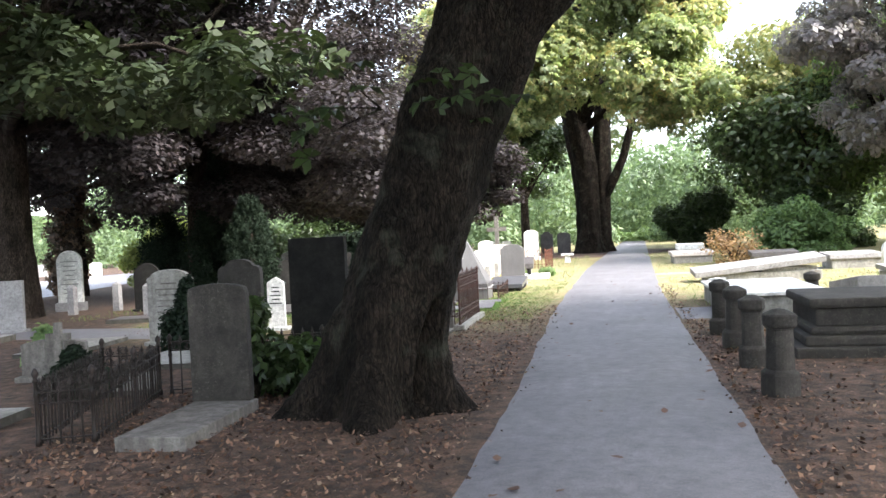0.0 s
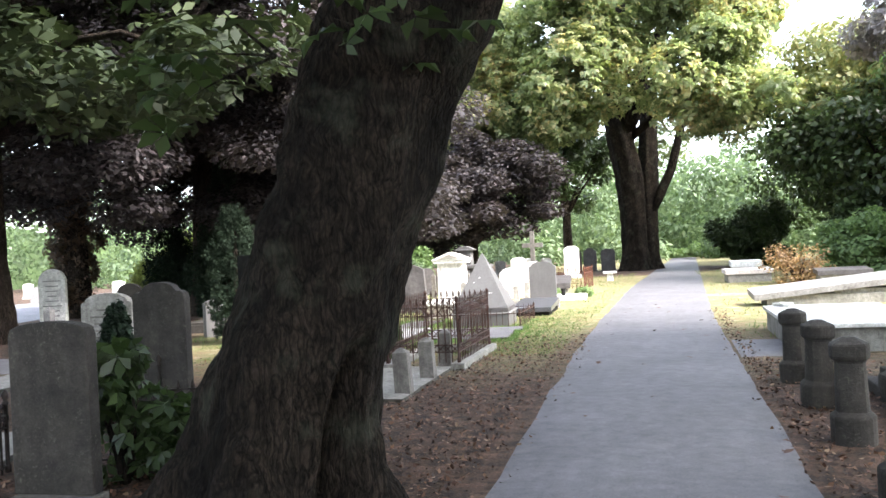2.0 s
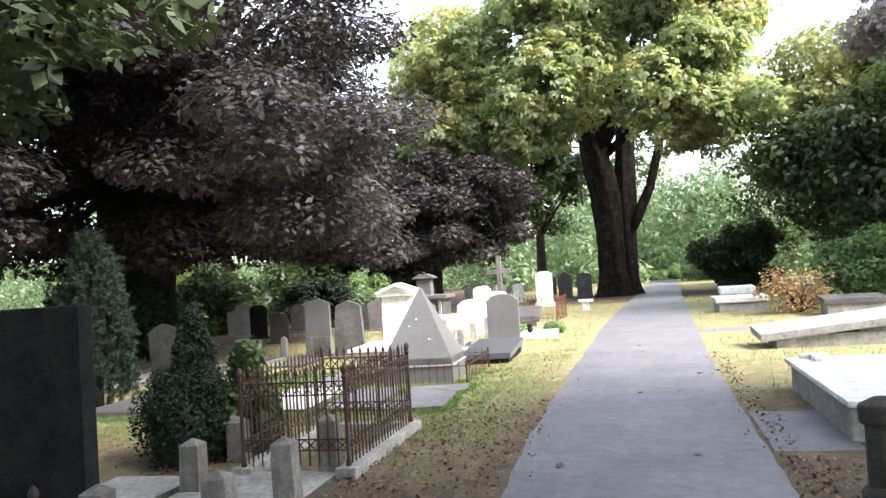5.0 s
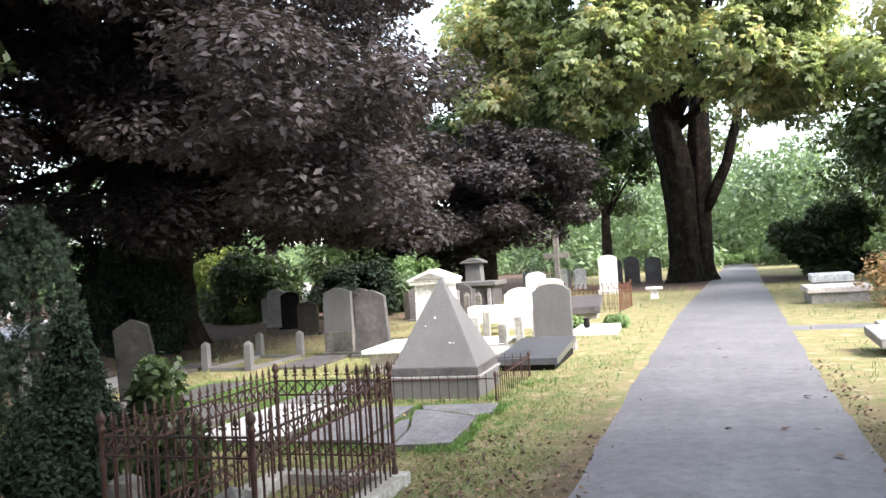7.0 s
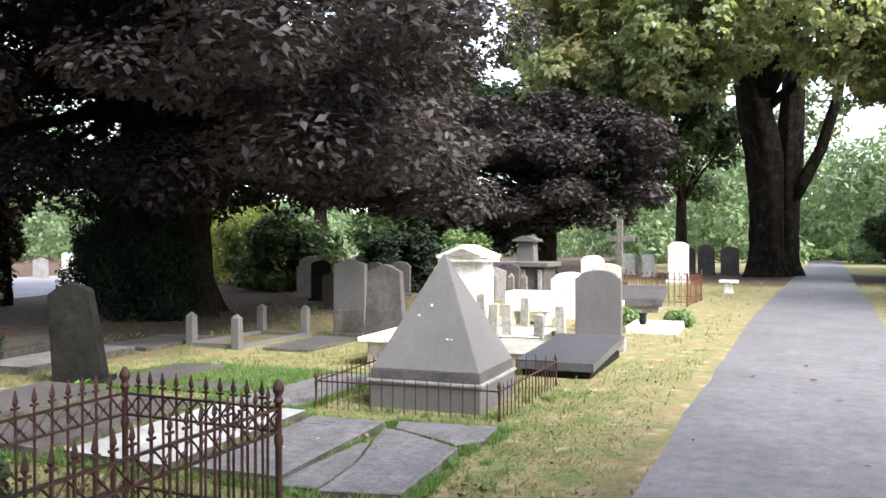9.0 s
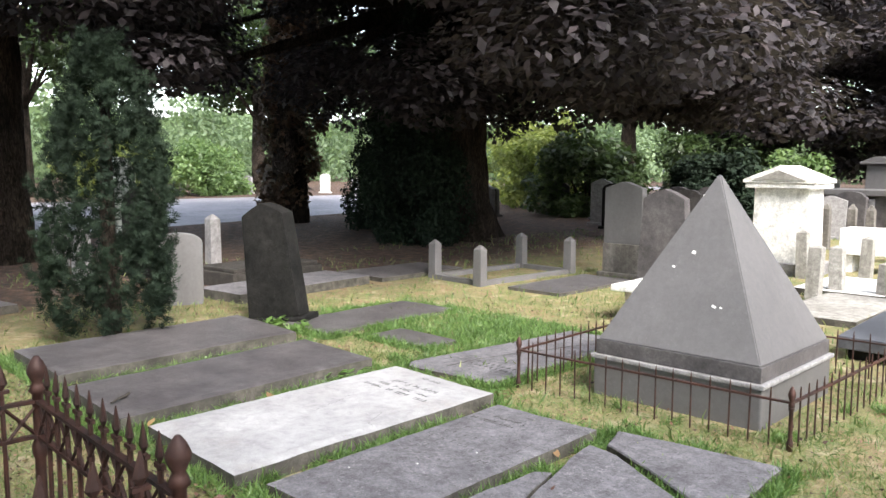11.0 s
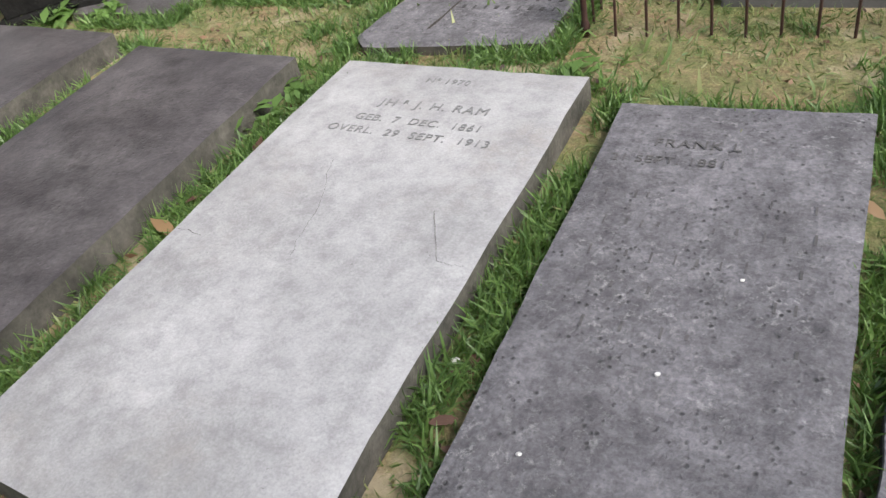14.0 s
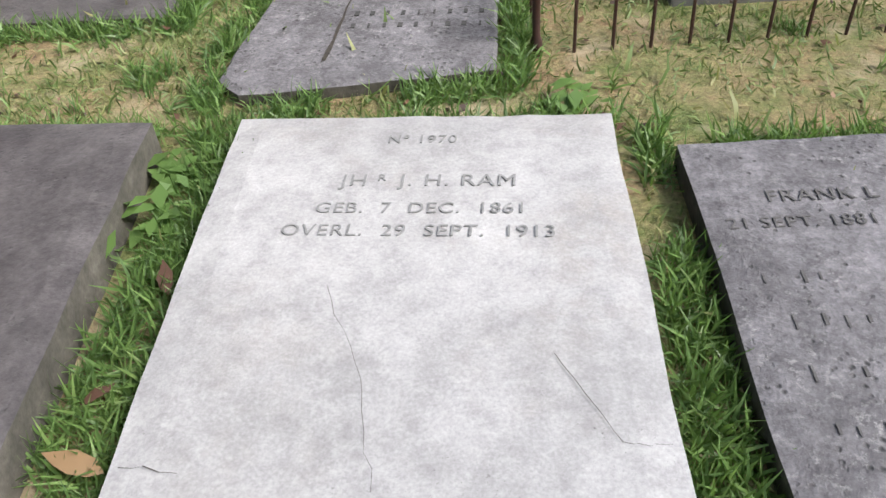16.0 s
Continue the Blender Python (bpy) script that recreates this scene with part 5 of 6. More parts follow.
tree("copper_beech", "huge copper beech with dark purple leaves and low boughs", {"rows": [(-13.9, 28.9, -0.1, 1.3), (-13.9, 28.9, 1.0, 1.1), (-13.8, 28.9, 4.0, 1.05), (-13.5, 29, 8.0, 0.9), (-13, 29, 15, 0.4)], "opts": dict(seg=36, rings=40, flute=0.1, flare=0.35)},
     M_BARK_DARK, foliage("crown", rng, cl, 270000, 0.2, M_BEECH, "leaf", 1.1, -0.8, 0.9, 0.45, 0.7), limb_meshes((-13.6, 29, 5.5), [tuple(c[:3]) for c in cl[::4]], 0.3, rng))
cl = boughs(rng, (-10.5, 46.0, 4.9), (6.6, 4.0, 3.4), 100, (0.9, 1.6), 0.5, 0.4, -1.0)
tree("copper_beech", "copper beech behind the stone cross", {"rows": [(-9.6, 47, -0.1, 0.5), (-9.5, 47, 3, 0.35), (-9.4, 47, 8, 0.2)]}, M_BARK_DARK, foliage("crown", rng, cl, 50000, 0.3, M_BEECH, "leaf", 1.2, -0.4, 0.8), limb_meshes((-9.5, 47, 3.6), [tuple(c[:3]) for c in cl[::5]], 0.16, rng))
cl = boughs(rng, (14.2, 37.0, 9.0), (5.0, 6.0, 5.5), 80, (1.1, 2.0), 0.5, 0.5, -0.95)
tree("copper_beech", "grey-purple beech beyond the low tombs", {"rows": [(12.5, 38, -0.1, 0.6), (12.4, 38, 3, 0.45), (12.5, 38, 9, 0.3)]}, M_BARK_DARK, foliage("crown", rng, cl, 20000, 0.5, M_GREYBEECH, "spray", 0.7, -0.4, 0.8, 0.5, 0.9), limb_meshes((12.4, 38, 3.5), [tuple(c[:3]) for c in cl[::5]], 0.16, rng))

# dark trees on the shaded side
cl = np.concatenate([boughs(rng, (-15, 17, 9.0), (9, 9, 5.0), 110, (1.2, 2.2), 0.5, 0.45, -0.7), boughs(rng, (-10, 17.5, 5.4), (6.0, 3.5, 1.2), 24, (0.9, 1.5), 0.5, 0.3)])
cl = cl[(np.abs(cl[:, 0] + 10.6 + 1.65 * (cl[:, 1] - 22)) > 1.6) | (cl[:, 2] > 8.0)]
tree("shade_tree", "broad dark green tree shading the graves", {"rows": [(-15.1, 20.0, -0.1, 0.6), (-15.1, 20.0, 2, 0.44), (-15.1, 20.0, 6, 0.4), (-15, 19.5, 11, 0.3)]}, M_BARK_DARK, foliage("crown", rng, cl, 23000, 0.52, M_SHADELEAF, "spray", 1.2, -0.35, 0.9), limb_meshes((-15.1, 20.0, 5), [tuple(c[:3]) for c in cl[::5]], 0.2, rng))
cl = boughs(rng, (-6.5, 6.0, 8.2), (4.4, 5.8, 2.8), 60, (1.0, 1.7), 0.5, 0.4, -0.8)
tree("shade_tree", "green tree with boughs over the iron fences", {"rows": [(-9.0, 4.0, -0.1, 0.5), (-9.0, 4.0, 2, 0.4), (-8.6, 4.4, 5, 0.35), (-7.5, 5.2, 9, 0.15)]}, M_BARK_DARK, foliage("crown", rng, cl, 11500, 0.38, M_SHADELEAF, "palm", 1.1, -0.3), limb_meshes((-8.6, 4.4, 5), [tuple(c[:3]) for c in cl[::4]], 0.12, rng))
tree("ivy_trunk", "reddish ivy-clad conifer trunk", {"rows": [(-20.0, 28.8, -0.1, 0.5), (-20.0, 28.8, 3, 0.42), (-19.9, 28.8, 8, 0.3)]}, M_BARK_DARK,
     foliage("crown", rng, np.array([(-20.0 + rng.normal(scale=0.25), 28.8 + rng.normal(scale=0.25), z, 0.75, 0.75, 0.6) for z in np.linspace(0.6, 6.5, 16)]), 5000, 0.3, M_RED, "spray", 0.2, -0.9, 2.0))

# unseen tree added beside the start so that its shade falls over the path
cl = boughs(rng, (10.4, 8.8, 9.9), (7.3, 9.2, 3.4), 95, (1.2, 2.0), 0.6, 0.4, -0.8)
tree("shade_tree", "unseen green tree added to shade the start of the path", {"rows": [(11.5, 5.5, -0.1, 0.6), (11.5, 5.5, 2, 0.45), (11.3, 5.8, 6, 0.4), (10.8, 7.0, 11, 0.2)]}, M_BARK_DARK, foliage("crown", rng, cl, 20000, 0.5, M_CHESTNUT, "leaf", 1.0, -0.35), limb_meshes((11.3, 5.8, 5.5), [tuple(c[:3]) for c in cl[::6]], 0.16, rng))

# yews


def yew(x, y, h, w, n, label, name="yew", mat=None, seed=1):
    rg_ = np.random.default_rng(seed)
    cl_ = []
    for _i in range(110):
        u = rg_.uniform(0.0, 1.0)
        prof = w / 2 * (0.6 + 0.5 * math.sin(math.pi * min(1, u * 1.6 + 0.12))) * (1 - u) ** 0.55 + 0.04
        a = rg_.uniform(0, 2 * math.pi)
        k = rg_.uniform(0.3, 0.95)
        rr = max(0.08, prof * rg_.uniform(0.3, 0.5))
        cl_.append((x + prof * k * math.cos(a), y + prof * k * math.sin(a), 0.12 + u * (h - 0.3), rr, rr, rr * 1.5))
    for _i in range(5):
        cl_.append((x + rg_.normal(scale=0.08), y + rg_.normal(scale=0.08), h - 0.25 - 0.1 * _i, 0.1, 0.1, 0.24))
    return tree(name, label, {"rows": [(x, y, -0.05, 0.09), (x, y, h * 0.4, 0.07), (x, y, h * 0.8, 0.03)], "opts": dict(seg=10, rings=8)}, M_BARK_DARK,
                foliage("crown", rg_, np.array(cl_), int(n * (5.5 if n > 8500 and h < 3.2 else 2.4)), 0.048 if n > 8500 and h < 3.2 else 0.1, mat or M_YEW, "leaf", 0.35, -0.5, 3.0, 0.6, 0.8), None, "yew")


NEEDLE_V, NEEDLE_F = [], []
for _k, (_a, _d) in enumerate([(0.0, 0.1), (0.5, 0.0), (-0.5, 0.05), (0.9, -0.1), (-0.9, -0.15)]):
    _c, _s = math.cos(_a), math.sin(_a)
    for _x, _y in [(0, 0), (0.06, 0.28), (0, 0.62), (-0.06, 0.28)]:
        NEEDLE_V.append((_x * _c + _y * _s, -_x * _s + _y * _c + _d, 0.12 * _y * (_k % 2)))
    NEEDLE_F.append(tuple(4 * _k + i for i in range(4)))


def column_yew(x, y, h, w, tufts, n, label, seed):
    """A clipped column: upright tufts of short needles round a stem, undercut at the foot."""
    rg_ = np.random.default_rng(seed)
    u = rg_.uniform(0, 1, tufts) ** 0.9
    a_ = rg_.uniform(0, 2 * math.pi, tufts)
    prof = np.interp(u, [0, 0.06, 0.2, 0.5, 0.68, 0.82, 0.93, 1.0], [0.72, 0.9, 1.0, 0.95, 0.76, 0.52, 0.3, 0.08]) * w / 2
    prof *= 1 + 0.13 * np.sin(3 * a_ + 5 * u) + rg_.normal(scale=0.06, size=tufts)
    k = rg_.uniform(0.55, 1.0, tufts) ** 0.5
    base = np.stack([x + prof * k * np.cos(a_), y + prof * k * np.sin(a_), 0.07 + u * (h - 0.32)], 1)
    way = np.stack([0.45 * np.cos(a_), 0.45 * np.sin(a_), np.ones(tufts)], 1) + rg_.normal(scale=0.15, size=(tufts, 3))
    long = rg_.uniform(0.1, 0.24, tufts)
    pick = rg_.integers(0, tufts, n)
    P = base[pick] + way[pick] * (long[pick] * rg_.uniform(0, 1, n))[:, None] + rg_.normal(scale=0.022, size=(n, 3))
    spin = way[pick] + rg_.normal(scale=0.45, size=(n, 3))
    me = scatter("crown", NEEDLE_V, NEEDLE_F, P, rg_.normal(size=(n, 3)), rg_.uniform(0.06, 0.105, n), rg_, M_YEW, spin)
    return tree("yew", label, {"rows": [(x, y, -0.05, 0.09), (x, y, h * 0.4, 0.07), (x, y, h * 0.8, 0.03)], "opts": dict(seg=10, rings=8)}, M_BARK_DARK, me, None, "yew")


column_yew(-7.78, 19.1, 2.95, 1.1, 800, 16000, "tall dark green clipped yew", 2)
yew(-3.95, 15.75, 1.75, 1.15, 9000, "bushy dark yew behind an iron fence", "yew", seed=3)
yew(-3.6, 16.2, 1.3, 0.8, 5000, "small spreading yew by a fence", "yew", M_GREENDARK, 4)
yew(-13.0, 27.5, 6.5, 2.3, 15000, "dark evergreen growing against a beech trunk", "evergreen_shrub", M_YEW, 5)
yew(-16.3, 29.4, 6.0, 2.2, 12000, "dark evergreen growing against a beech trunk", "evergreen_shrub", M_YEW, 7)
yew(-6.0, 13.0, 1.3, 0.8, 5000, "small dark yew bush before a headstone", "yew", M_YEW, 6)
yew(-5.3, 9.3, 0.7, 0.6, 3000, "low dark shrub inside an iron fence", "shrub", M_YEW, 8)
yew(-7.3, 11.3, 0.75, 0.6, 2500, "small leafy shrub on a grave", "shrub", M_BRIGHT, 9)
yew(-1.75, 30.6, 0.4, 0.5, 1800, "round clipped box bush", "shrub", M_BRIGHT, 10)
yew(-2.9, 30.6, 0.4, 0.6, 1800, "round clipped box bush", "shrub", M_BRIGHT, 12)


def shrub(x, y, w, h, n, leaf, mat, label, shape="spray", name="shrub", d=None):
    cl_ = np.concatenate([boughs(rng, (x, y, h * 0.45), (w * 0.42, (d or w) * 0.42, h * 0.42), 30, (w * 0.1, w * 0.2), 0.8, 0.4, -0.7), boughs(rng, (x, y, h * 0.12), (w * 0.45, (d or w) * 0.45, h * 0.08), 14, (w * 0.1, w * 0.16), 0.7, 0.4)])
    cl_[:, 2] = np.maximum(cl_[:, 2], cl_[:, 5] * 0.6)
    return tree(name, label, {}, M_BARK_DARK, foliage("crown", rng, cl_, n if shape == "palm" else int(n * 2.2), leaf if shape == "palm" else leaf * 0.8, mat, "leaf" if shape == "spray" else shape, 0.8, -0.4, 1.5), limb_meshes((x, y, 0), [tuple(c[:3]) for c in cl_[::4]], 0.04, rng), "shrub")


shrub(-2.75, 9.55, 0.9, 0.75, 260, 0.24, M_GREENDARK, "leafy shrub at the foot of the old tree", "palm")
shrub(-3.1, 9.3, 0.7, 1.25, 140, 0.26, M_GREENDARK, "thin shoots growing before a headstone", "palm")
shrub(5.2, 34.2, 2.4, 1.6, 900, 0.17, M_ORANGE, "shrub with orange autumn leaves")
shrub(8.6, 38.5, 4.5, 2.6, 6000, 0.28, M_BRIGHT, "broad bright green rhododendron")
shrub(5.9, 55.5, 5.5, 4.4, 9000, 0.34, M_GREENDARK, "large dark evergreen shrub", d=5)
shrub(10.5, 47.0, 6, 4.0, 8000, 0.36, M_GREENDARK, "dark evergreen shrubs behind a white cross")
shrub(-39.5, 36.0, 5.0, 3.0, 4000, 0.3, M_BRIGHT, "light green shrub beside the road")
shrub(-19.5, 34.0, 3.6, 3.4, 4500, 0.26, M_SUNNY, "yellow-green shrub in sunlit leaf colours")
shrub(-24.5, 44.0, 4.5, 4.2, 4500, 0.3, M_SUNNY, "yellow-green shrub in sunlit leaf colours")
shrub(-20.0, 40.5, 4.0, 4.0, 4500, 0.3, M_SUNNY, "yellow-green shrub in sunlit leaf colours")
shrub(-40.0, 31.0, 5.0, 3.4, 4500, 0.3, M_SUNNY, "yellow-green shrub beyond the road")
shrub(-16.5, 38.0, 4.0, 3.0, 4000, 0.3, M_GREENDARK, "dark green shrub among the graves")
shrub(-15.5, 44.5, 6.0, 4.2, 6000, 0.3, M_GREENDARK, "dark evergreen shrubs behind the shaded graves")
shrub(-12.2, 38.8, 3.0, 2.3, 3500, 0.26, M_YEW, "dark yew bush among the shaded graves")
shrub(-11.0, 41.0, 2.6, 1.7, 2500, 0.2, M_FAR, "yellowish shrub among the graves")
shrub(-11.5, 42.0, 3.0, 2.2, 3000, 0.25, M_BRIGHT, "light green shrub among the graves")
shrub(11.5, 31.0, 3.0, 1.6, 3500, 0.25, M_BRIGHT, "green shrub beyond the tombs")

# trees beyond the graves on the other side
for x, y, zc, rx, rz_, n, mat, lab in ((11.8, 50.5, 6.0, 5.0, 3.4, 9000, M_GREENDARK, "low dark green tree"), (12.8, 54, 9.6, 5.6, 4.2, 11000, M_YELLOW, "tree with yellowing leaves"), (18.5, 46, 8.5, 6.5, 5.5, 13000, M_BRIGHT, "bright green tree"), (24, 36, 9, 6, 6, 12000, M_BRIGHT, "bright green tree"),
                                       (14, 64, 6.5, 7, 5, 9000, M_GREENDARK, "dark green tree"), (18, 54, 8, 6, 6, 9000, M_BRIGHT, "bright green tree")):
    cl = boughs(rng, (x, y, zc), (rx, rx, rz_), 80, (1.2, 2.2), 0.6, 0.5, -0.9)
    tree("tree", lab + " beyond the tombs", {"rows": [(x, y, -0.1, 0.5), (x, y, 3, 0.38), (x, y, zc, 0.25)]}, M_BARK_DARK, foliage("crown", rng, cl, int(n * 1.6), 0.42, mat, "leaf", 0.6, -0.35, 0.7, 0.5, 0.9), limb_meshes((x, y, 4), [tuple(c[:3]) for c in cl[::6]], 0.14, rng), group="trees beyond the tombs")

# trees standing in the open ground between the graves and the woods
for x, y, zc, rx, rz_ in ((-21, 47, 8.5, 5.0, 3.6), (-17, 52, 8.0, 4.5, 3.6), (-41, 40, 8.5, 5.0, 3.8), (-13.5, 56, 8.5, 5.0, 4.0), (-6.5, 66, 8, 5, 4), (-42, 28, 9, 5.5, 4.0), (-41, 16, 9, 5.5, 4.0)):
    cl = boughs(rng, (x, y, zc), (rx, rx, rz_), 50, (1.1, 2.0), 0.6, 0.4, -0.9)
    tree("tree", "dark trunk and green crown in the light beyond", {"rows": [(x, y, -0.1, 0.42), (x, y, 3, 0.32), (x, y, zc, 0.2)], "opts": dict(seg=12, rings=14)}, M_BARK_DARK, foliage("crown", rng, cl, 12000, 0.45, M_GREENDARK, "leaf", 0.7, -0.35, 0.7, 0.5, 0.9), limb_meshes((x, y, 4), [tuple(c[:3]) for c in cl[::6]], 0.12, rng), group="trees beyond the graves")

# far woods all round, and a clipped hedge
hd = boughs(rng, (2.5, 90, 0.6), (9, 0.6, 0.6), 40, (0.5, 0.8), 0.8, 0.2)
tagged(part("hedge", foliage("hedge", rng, hd, 5000, 0.3, M_BRIGHT, "spray", 0.6, -0.9), None), "clipped light green hedge across the path's end", "hedge", kind="structure")
fw = []
for a in np.linspace(0, 2 * math.pi, 90, endpoint=False):
    for rad in (62, 74):
        rr = rad + rng.uniform(-6, 8)
        x, y = -3 + rr * math.cos(a), 42 + rr * math.sin(a) * 1.0
        if abs(x - 2) < 5 and y > 60:
            y += 18
        top = rng.uniform(7, 16)
        if y > 60 and x > 2 and x < 12:
            top = 10.5
        for z in np.arange(1.0, top, 2.6):
            r_ = rng.uniform(2.2, 3.6)
            fw.append((x + rng.normal(scale=1.2), y + rng.normal(scale=1.2), z, r_, r_, r_ * 0.8))
for x, y, top in ((5.5, 82, 9), (11, 79, 8), (-5, 82, 9), (-12, 78, 10), (3, 98, 10), (8.5, 92, 11), (-1, 94, 9), (15, 84, 11)):
    for z in np.arange(1.0, top, 2.2):
        for _k in range(4):
            r_ = rng.uniform(1.8, 2.8)
            fw.append((x + rng.normal(scale=2.0), y + rng.normal(scale=1.5), z, r_, r_, r_ * 0.8))
M_FARWALL = plain("far_foliage", (0.02, 0.035, 0.014), (0.09, 0.14, 0.05), 0.5, 0.9)
verts, faces = [], []
for i in range(241):
    a = 2 * math.pi * i / 240
    rad = 92 + 3 * math.sin(7 * a)
    top = 7.5 + 2.6 * noise.noise(Vector((8 * math.cos(a), 8 * math.sin(a), 0))) + 1.2 * noise.noise(Vector((40 * math.cos(a), 40 * math.sin(a), 3)))
    verts += [(-3 + rad * math.cos(a), 42 + rad * math.sin(a), -0.5), (-3 + rad * math.cos(a), 42 + rad * math.sin(a), top)]
    if i:
        k = 2 * i
        faces.append((k - 2, k, k + 1, k - 1))
me = bpy.data.meshes.new("backdrop")
me.from_pydata(verts, [], faces)
tagged(part("backdrop", me, M_FARWALL), "dark wall of distant trees closing the view", "backdrop", kind="structure")
fw = np.array(fw)
ahead = (fw[:, 1] > 38) & (fw[:, 0] < 60)
for clumps_, count_, size_ in ((fw[ahead], 125000, 0.58), (fw[~ahead], 26000, 1.0)):
    tagged(part("far_woods", foliage("far_woods", rng, clumps_, count_, size_, M_FAR, "leaf", 0.5, -0.5, 0.3, 0.5, 0.9), None), "sunlit green woods round the cemetery", "woods", kind="stuff")

# ---- grass, litter ----


def free(P, grow=0.0):
    """Which points lie off the slabs."""
    ok = np.ones(len(P), bool)
    for x, y, w, l, rz_ in SLABS:
        c, s = math.cos(radians(-rz_)), math.sin(radians(-rz_))
        dx, dy = P[:, 0] - x, P[:, 1] - y
        u, v = dx * c - dy * s, dx * s + dy * c
        ok &= ~((abs(u) < w / 2 + grow) & (abs(v) < l / 2 + grow))
    for outline in BROKEN:
        inside = np.zeros(len(P), bool)
        for (x0, y0), (x1, y1) in zip(outline, outline[1:] + outline[:1]):
            cut = ((y0 > P[:, 1]) != (y1 > P[:, 1])) & (P[:, 0] < (x1 - x0) * (P[:, 1] - y0) / (y1 - y0 + 1e-9) + x0)
            inside ^= cut
            if grow > 0:
                ex, ey = x1 - x0, y1 - y0
                u = np.clip(((P[:, 0] - x0) * ex + (P[:, 1] - y0) * ey) / (ex * ex + ey * ey), 0, 1)
                ok &= np.hypot(P[:, 0] - x0 - u * ex, P[:, 1] - y0 - u * ey) > grow
        ok &= ~inside
    ok &= ~((abs(P[:, 0] + 3.08) < 0.66) & (abs(P[:, 1] - 21.7) < 0.66))
    ok &= ~((abs(P[:, 0] + 2.42) < 0.5) & (abs(P[:, 1] - 25.0) < 1.5))
    return ok


BLADE_V = [(-0.4, 0, 0), (0.4, 0, 0), (-0.5, 0.12, 0.45), (0.5, 0.12, 0.45), (-0.04, 0.55, 0.8), (0.04, 0.55, 0.8)]
BLADE_F = [(0, 1, 3, 2), (2, 3, 5, 4)]


def blades(name, P, height, width, material, lean=0.25):
    tv = [(x * width / height, y, z) for x, y, z in BLADE_V]
    nrm = np.array([0, 0, 1.0]) + rng.normal(scale=lean, size=P.shape) * np.array([1, 1, 0.2])
    me = scatter(name, tv, BLADE_F, P, nrm, height * rng.uniform(0.45, 1.3, len(P)), rng, material)
    return tagged(part(name, me, None), "", "grass", kind="stuff")


N = 60000
P = np.stack([rng.uniform(-9.5, -0.75, N), rng.uniform(13.8, 27, N), np.zeros(N)], 1)
P = P[free(P) & (wobble(P, 0.9) > -0.35 + rng.uniform(0, 0.9, N) * 0.8) & (P[:, 1] + wobble(P, 0.5) * 2 > 16)]
tagged(blades("lawn_grass", P, 0.055, 0.006, M_GRASS, 0.5), "thin short lawn grass, partly dry")
N = 90000
P = np.stack([rng.uniform(-6.5, -1.4, N), rng.uniform(16.6, 22.8, N), np.zeros(N)], 1)
P = P[free(P, 0.01) & (wobble(P, 1.3) + 0.7 * wobble(P, 4.0) > -0.5 + rng.uniform(0, 1.3, N))]
tagged(blades("lawn_grass", P, 0.042, 0.005, M_GRASS, 0.9), "thin short lawn grass, partly dry")
N = 34000
P = np.stack([rng.uniform(-7.0, -0.9, N), rng.uniform(16.3, 22.8, N), np.full(N, 0.006)], 1)
P = P[free(P, 0.01)]
tagged(blades("dry_grass", P, 0.035, 0.005, M_GRASS, 3.0), "dry grass and straw lying on the ground")
N = 26000
P = np.stack([rng.uniform(-13, 8, N), rng.uniform(18, 50, N), np.zeros(N)], 1)
P = P[((P[:, 0] < -0.8) | (P[:, 0] > 2.2)) & (wobble(P, 0.4) > -0.2)]
tagged(blades("lawn_grass", P, 0.09, 0.012, M_GRASS, 0.4), "short grass among the farther graves")
# lush tufts along the slabs' edges
N = 420000
P = np.stack([rng.uniform(-7.8, -1.7, N), rng.uniform(17.9, 22.8, N), np.zeros(N)], 1)
inner = free(P, 0.012)
near = ~free(P, 0.11)
clumpy = wobble(P, 3.0) + 0.5 * wobble(P, 8.0)
P1 = P[inner & near & (clumpy > -0.3)][:38000]
tagged(blades("edge_grass", P1, 0.088, 0.0062, M_TUFT, 0.7), "lush green grass growing along the slabs' edges")
patch = np.exp(-((P[:, 0] + 5.6) ** 2 / 0.6 + (P[:, 1] - 22.2) ** 2 / 0.5))
P2 = P[free(P, 0.03) & ((patch > rng.uniform(0, 1, N)) | (clumpy > 0.75))][:14000]
tagged(blades("edge_grass", P2, 0.07, 0.006, M_TUFT, 0.5), "patch of fresh green grass between slabs")


def litter(name, x0, x1, y0, y1, n, size, label, dens=None):
    P = np.stack([rng.uniform(x0, x1, n), rng.uniform(y0, y1, n), rng.uniform(0.004, 0.03, n)], 1)
    if dens is not None:
        P = P[dens(P)]
    nrm = np.array([0, 0, 1.0]) + rng.normal(scale=0.45, size=P.shape)
    me = scatter(name, [(0, -0.5, 0.1), (0.28, -0.05, 0), (0, 0.5, 0.14), (-0.28, -0.05, 0.06)], LEAF_F, P, nrm, size * rng.uniform(0.4, 1.3, len(P)), rng, M_LITTER)
    return tagged(part(name, me, None), label, "fallen leaves", kind="stuff")


litter("leaf_litter", -4.2, -0.5, 4.5, 19, 19000, 0.055, "brown fallen leaves beside the path", lambda P: (rng.uniform(0, 1, len(P)) < 1.2 - 0.06 * (P[:, 1] - 4.5)) & ~((P[:, 0] > -3.4) & (P[:, 0] < -2) & (P[:, 1] > 12.5)))
litter("leaf_litter", 1.9, 6.5, 3.0, 15.4, 17000, 0.055, "brown fallen leaves among the bollards", lambda P: rng.uniform(0, 1, len(P)) < 0.3 + np.exp(-(P[:, 0] - 1.95) * 2.2))
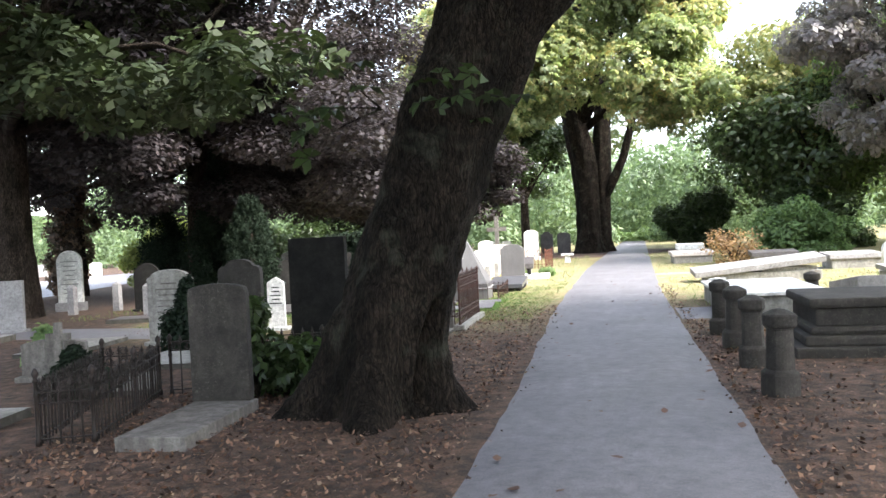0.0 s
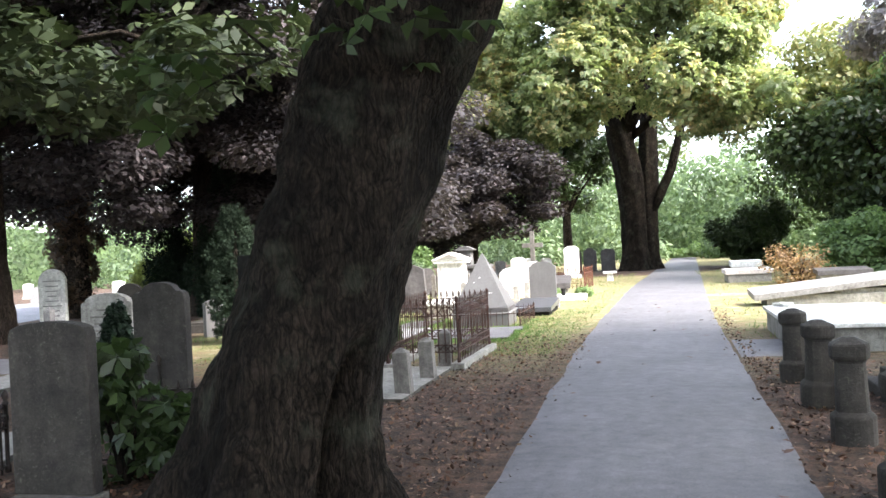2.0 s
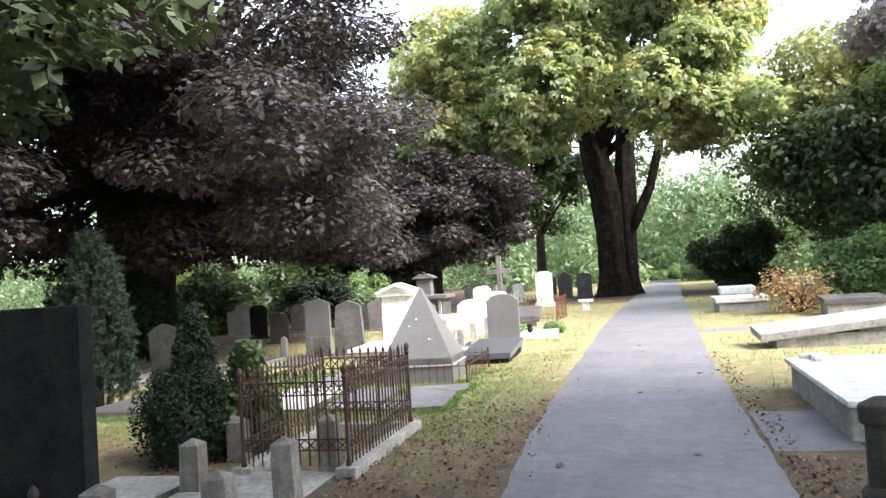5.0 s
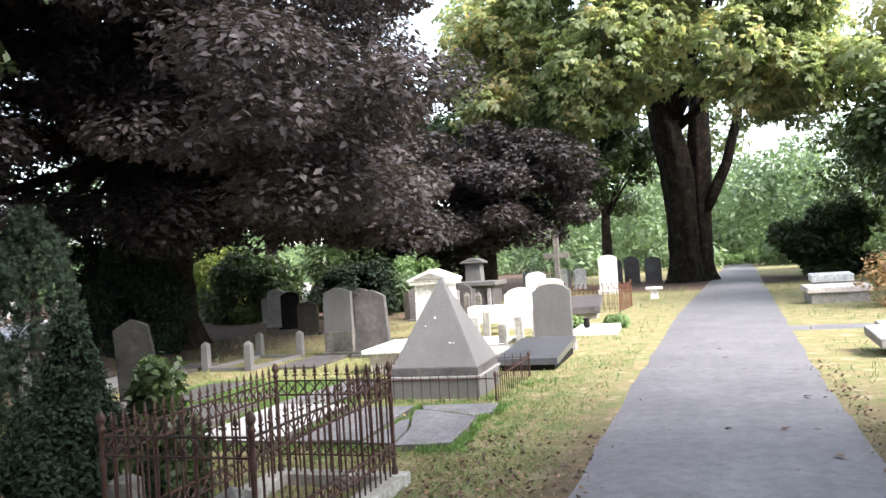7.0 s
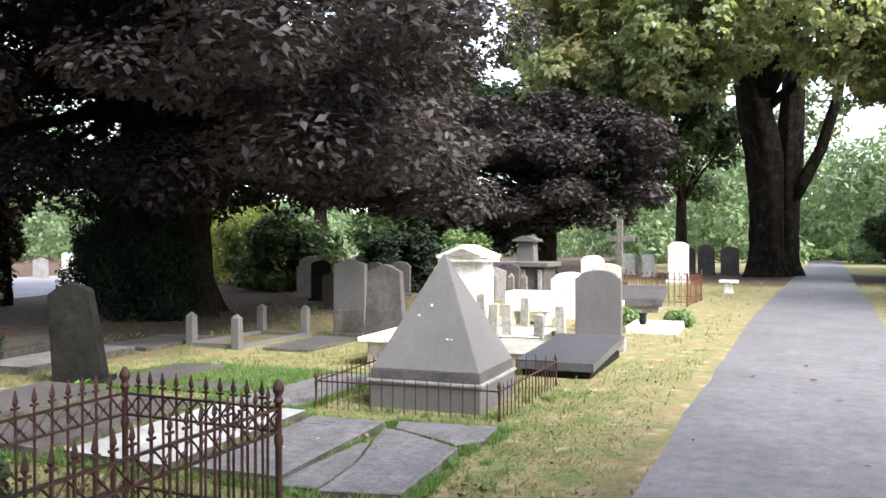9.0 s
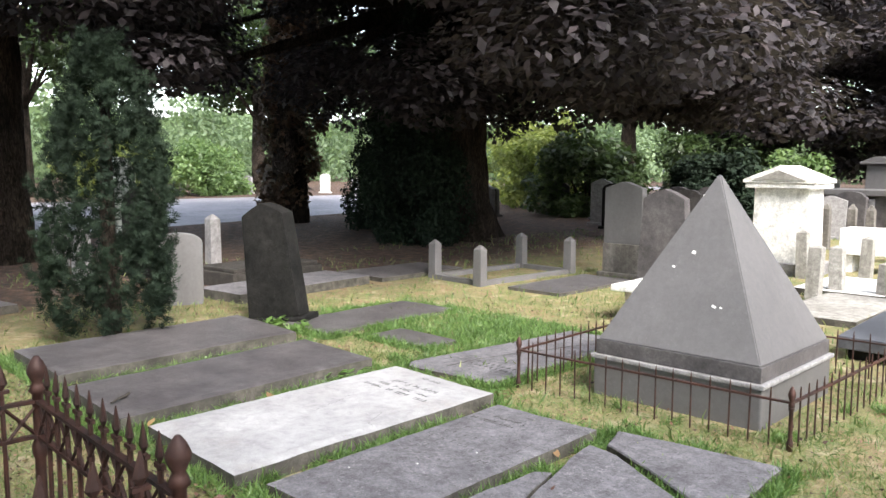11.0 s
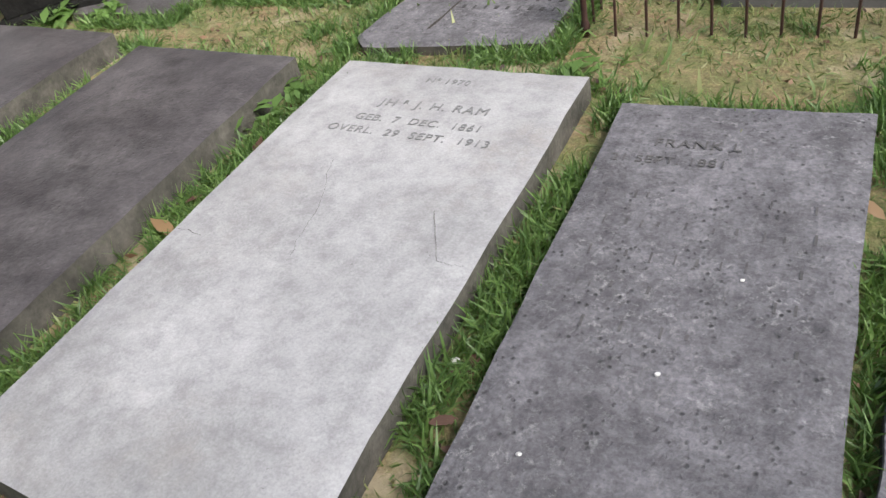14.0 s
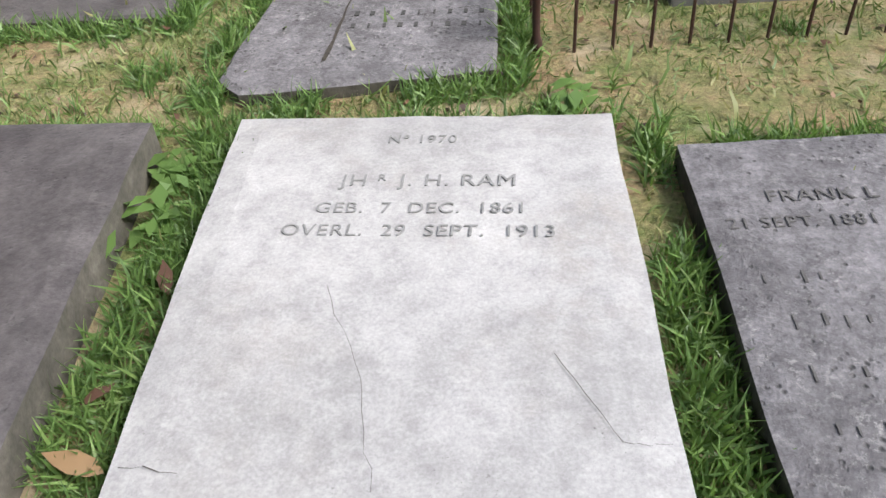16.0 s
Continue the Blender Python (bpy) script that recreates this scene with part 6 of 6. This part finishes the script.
litter("leaf_litter", -0.85, -0.15, 5, 24, 2600, 0.045, "brown leaves along the path's edge", lambda P: (rng.uniform(0, 1, len(P)) < 1.3 - 0.06 * P[:, 1]) & (np.abs(P[:, 0] + 0.5) < np.abs(rng.normal(scale=0.16, size=len(P))) + 0.05))
litter("leaf_litter", 1.6, 2.25, 4, 24, 2600, 0.05, "brown leaves along the path's edge", lambda P: np.abs(P[:, 0] - 1.97) < np.abs(rng.normal(scale=0.12, size=len(P))) + 0.05)
litter("leaf_litter", -9, -0.7, 15, 24, 3500, 0.035, "scattered dry leaves on the grass", free)
LEAF = np_mesh("fallen_leaf", np.array([(0, -0.09, 0.0), (0.05, -0.05, 0.012), (0.062, 0.01, 0.02), (0.03, 0.06, 0.012), (0, 0.1, 0.025), (-0.035, 0.055, 0.015), (-0.06, 0, 0.022), (-0.045, -0.05, 0.01)]),
               np.array([(0, 1, 6, 7), (1, 2, 5, 6), (2, 3, 4, 5)]), M_LITTER)
for i in range(46):
    x, y = rng.uniform(-0.45, 1.8), 4.5 + 22 * rng.uniform(0, 1) ** 1.4
    ob = part("fallen_leaf", LEAF, None, None, m=pose(x, y, 0.036, rng.uniform(-12, 12), rng.uniform(-12, 12), rng.uniform(0, 360)) @ Matrix.Scale(rng.uniform(0.25, 0.65), 4))
    tagged(ob, "dry brown leaf lying on the asphalt", "fallen leaf", "leaves on the path")

# ---- small things by the slabs ----
for x, y, z, s_, a, mat in ((-4.83, 18.21, 0.112, 0.55, 40, M_ORANGE), (-5.0, 19.13, 0.05, 0.75, 80, M_ORANGE), (-5.0, 19.64, 0.045, 0.6, 20, M_LITTER), (-3.72, 18.75, 0.04, 0.45, 130, M_LITTER), (-3.74, 18.95, 0.03, 0.4, 200, M_LITTER),
                             (-2.97, 19.75, 0.05, 0.6, 60, M_ORANGE), (-2.62, 19.3, 0.078, 0.28, 10, M_LITTER), (-5.03, 19.3, 0.04, 0.5, 300, M_LITTER)):
    me = LEAF.copy()
    me.materials.clear()
    me.materials.append(mat)
    tagged(part("fallen_leaf", me, None, None, m=pose(x, y, z, 8, -6, a) @ Matrix.Diagonal((s_ * 0.55, s_ * 0.9, s_, 1))), "curled yellow-brown leaf lying by a grave slab", "fallen leaf", "leaves by the slabs")
tw = tagged(part("twig", tube(bmesh.new(), [(-5.33, 18.16, 0.134), (-5.37, 18.22, 0.14), (-5.42, 18.29, 0.137), (-5.45, 18.33, 0.145)], [0.006, 0.008, 0.012, 0.007], 6), M_CRACK), "short dark twig lying on a grave slab", "twig")


def weed(x, y, size, n, seed):
    rg_ = np.random.default_rng(seed)
    P = np.array([x, y, 0.05]) + rg_.normal(scale=size * 0.4, size=(n, 3)) * np.array([1, 1, 0.35])
    P[:, 2] = np.abs(P[:, 2])
    d = P - np.array([x, y, -0.1])
    r = root("weed", x, y, 0, 0, "broad-leaved green weed growing beside a slab", "weed", "weeds by the slabs")
    for p, q in zip(P, d):
        m = (Vector(q) + Vector((0, 0, 0.6)) + Vector(rg_.normal(scale=0.2, size=3))).to_track_quat('Z', 'Y').to_matrix().to_4x4()
        part("leaf", WEED_LEAF, None, r, m=Matrix.Translation((p[0] - x, p[1] - y, p[2])) @ m @ Matrix.Scale(size * rg_.uniform(0.4, 0.8), 4))
    return r


WEED_LEAF = np_mesh("leaf", np.array(LEAF_V, dtype=float), np.array(LEAF_F), M_TUFT)
weed(-5.12, 20.05, 0.13, 26, 1)
weed(-5.1, 19.85, 0.12, 24, 2)
weed(-7.3, 20.62, 0.16, 40, 3)
weed(-7.0, 20.68, 0.14, 36, 4)
weed(-4.0, 20.4, 0.12, 24, 5)
for x, y, r_ in ((-3.80, 18.95, 0.011), (-3.3, 19.0, 0.006), (-3.2, 19.35, 0.005), (-3.5, 18.7, 0.006), (-3.72, 18.4, 0.012)):
    bm = bmesh.new()
    bmesh.ops.create_icosphere(bm, subdivisions=2, radius=r_)
    tagged(part("pebble", bm, M_WHITE, None, m=pose(x, y, 0.09 if x > -3.65 else 0.012, 0, 0, 30) @ Matrix.Diagonal((1.2, 0.9, 0.7, 1))), "tiny white pebble beside the slab", "pebble", "white pebbles")
litter("leaf_litter", -6.8, -0.9, 15.6, 18.2, 6500, 0.028, "crumbled brown leaves in thin grass", free)
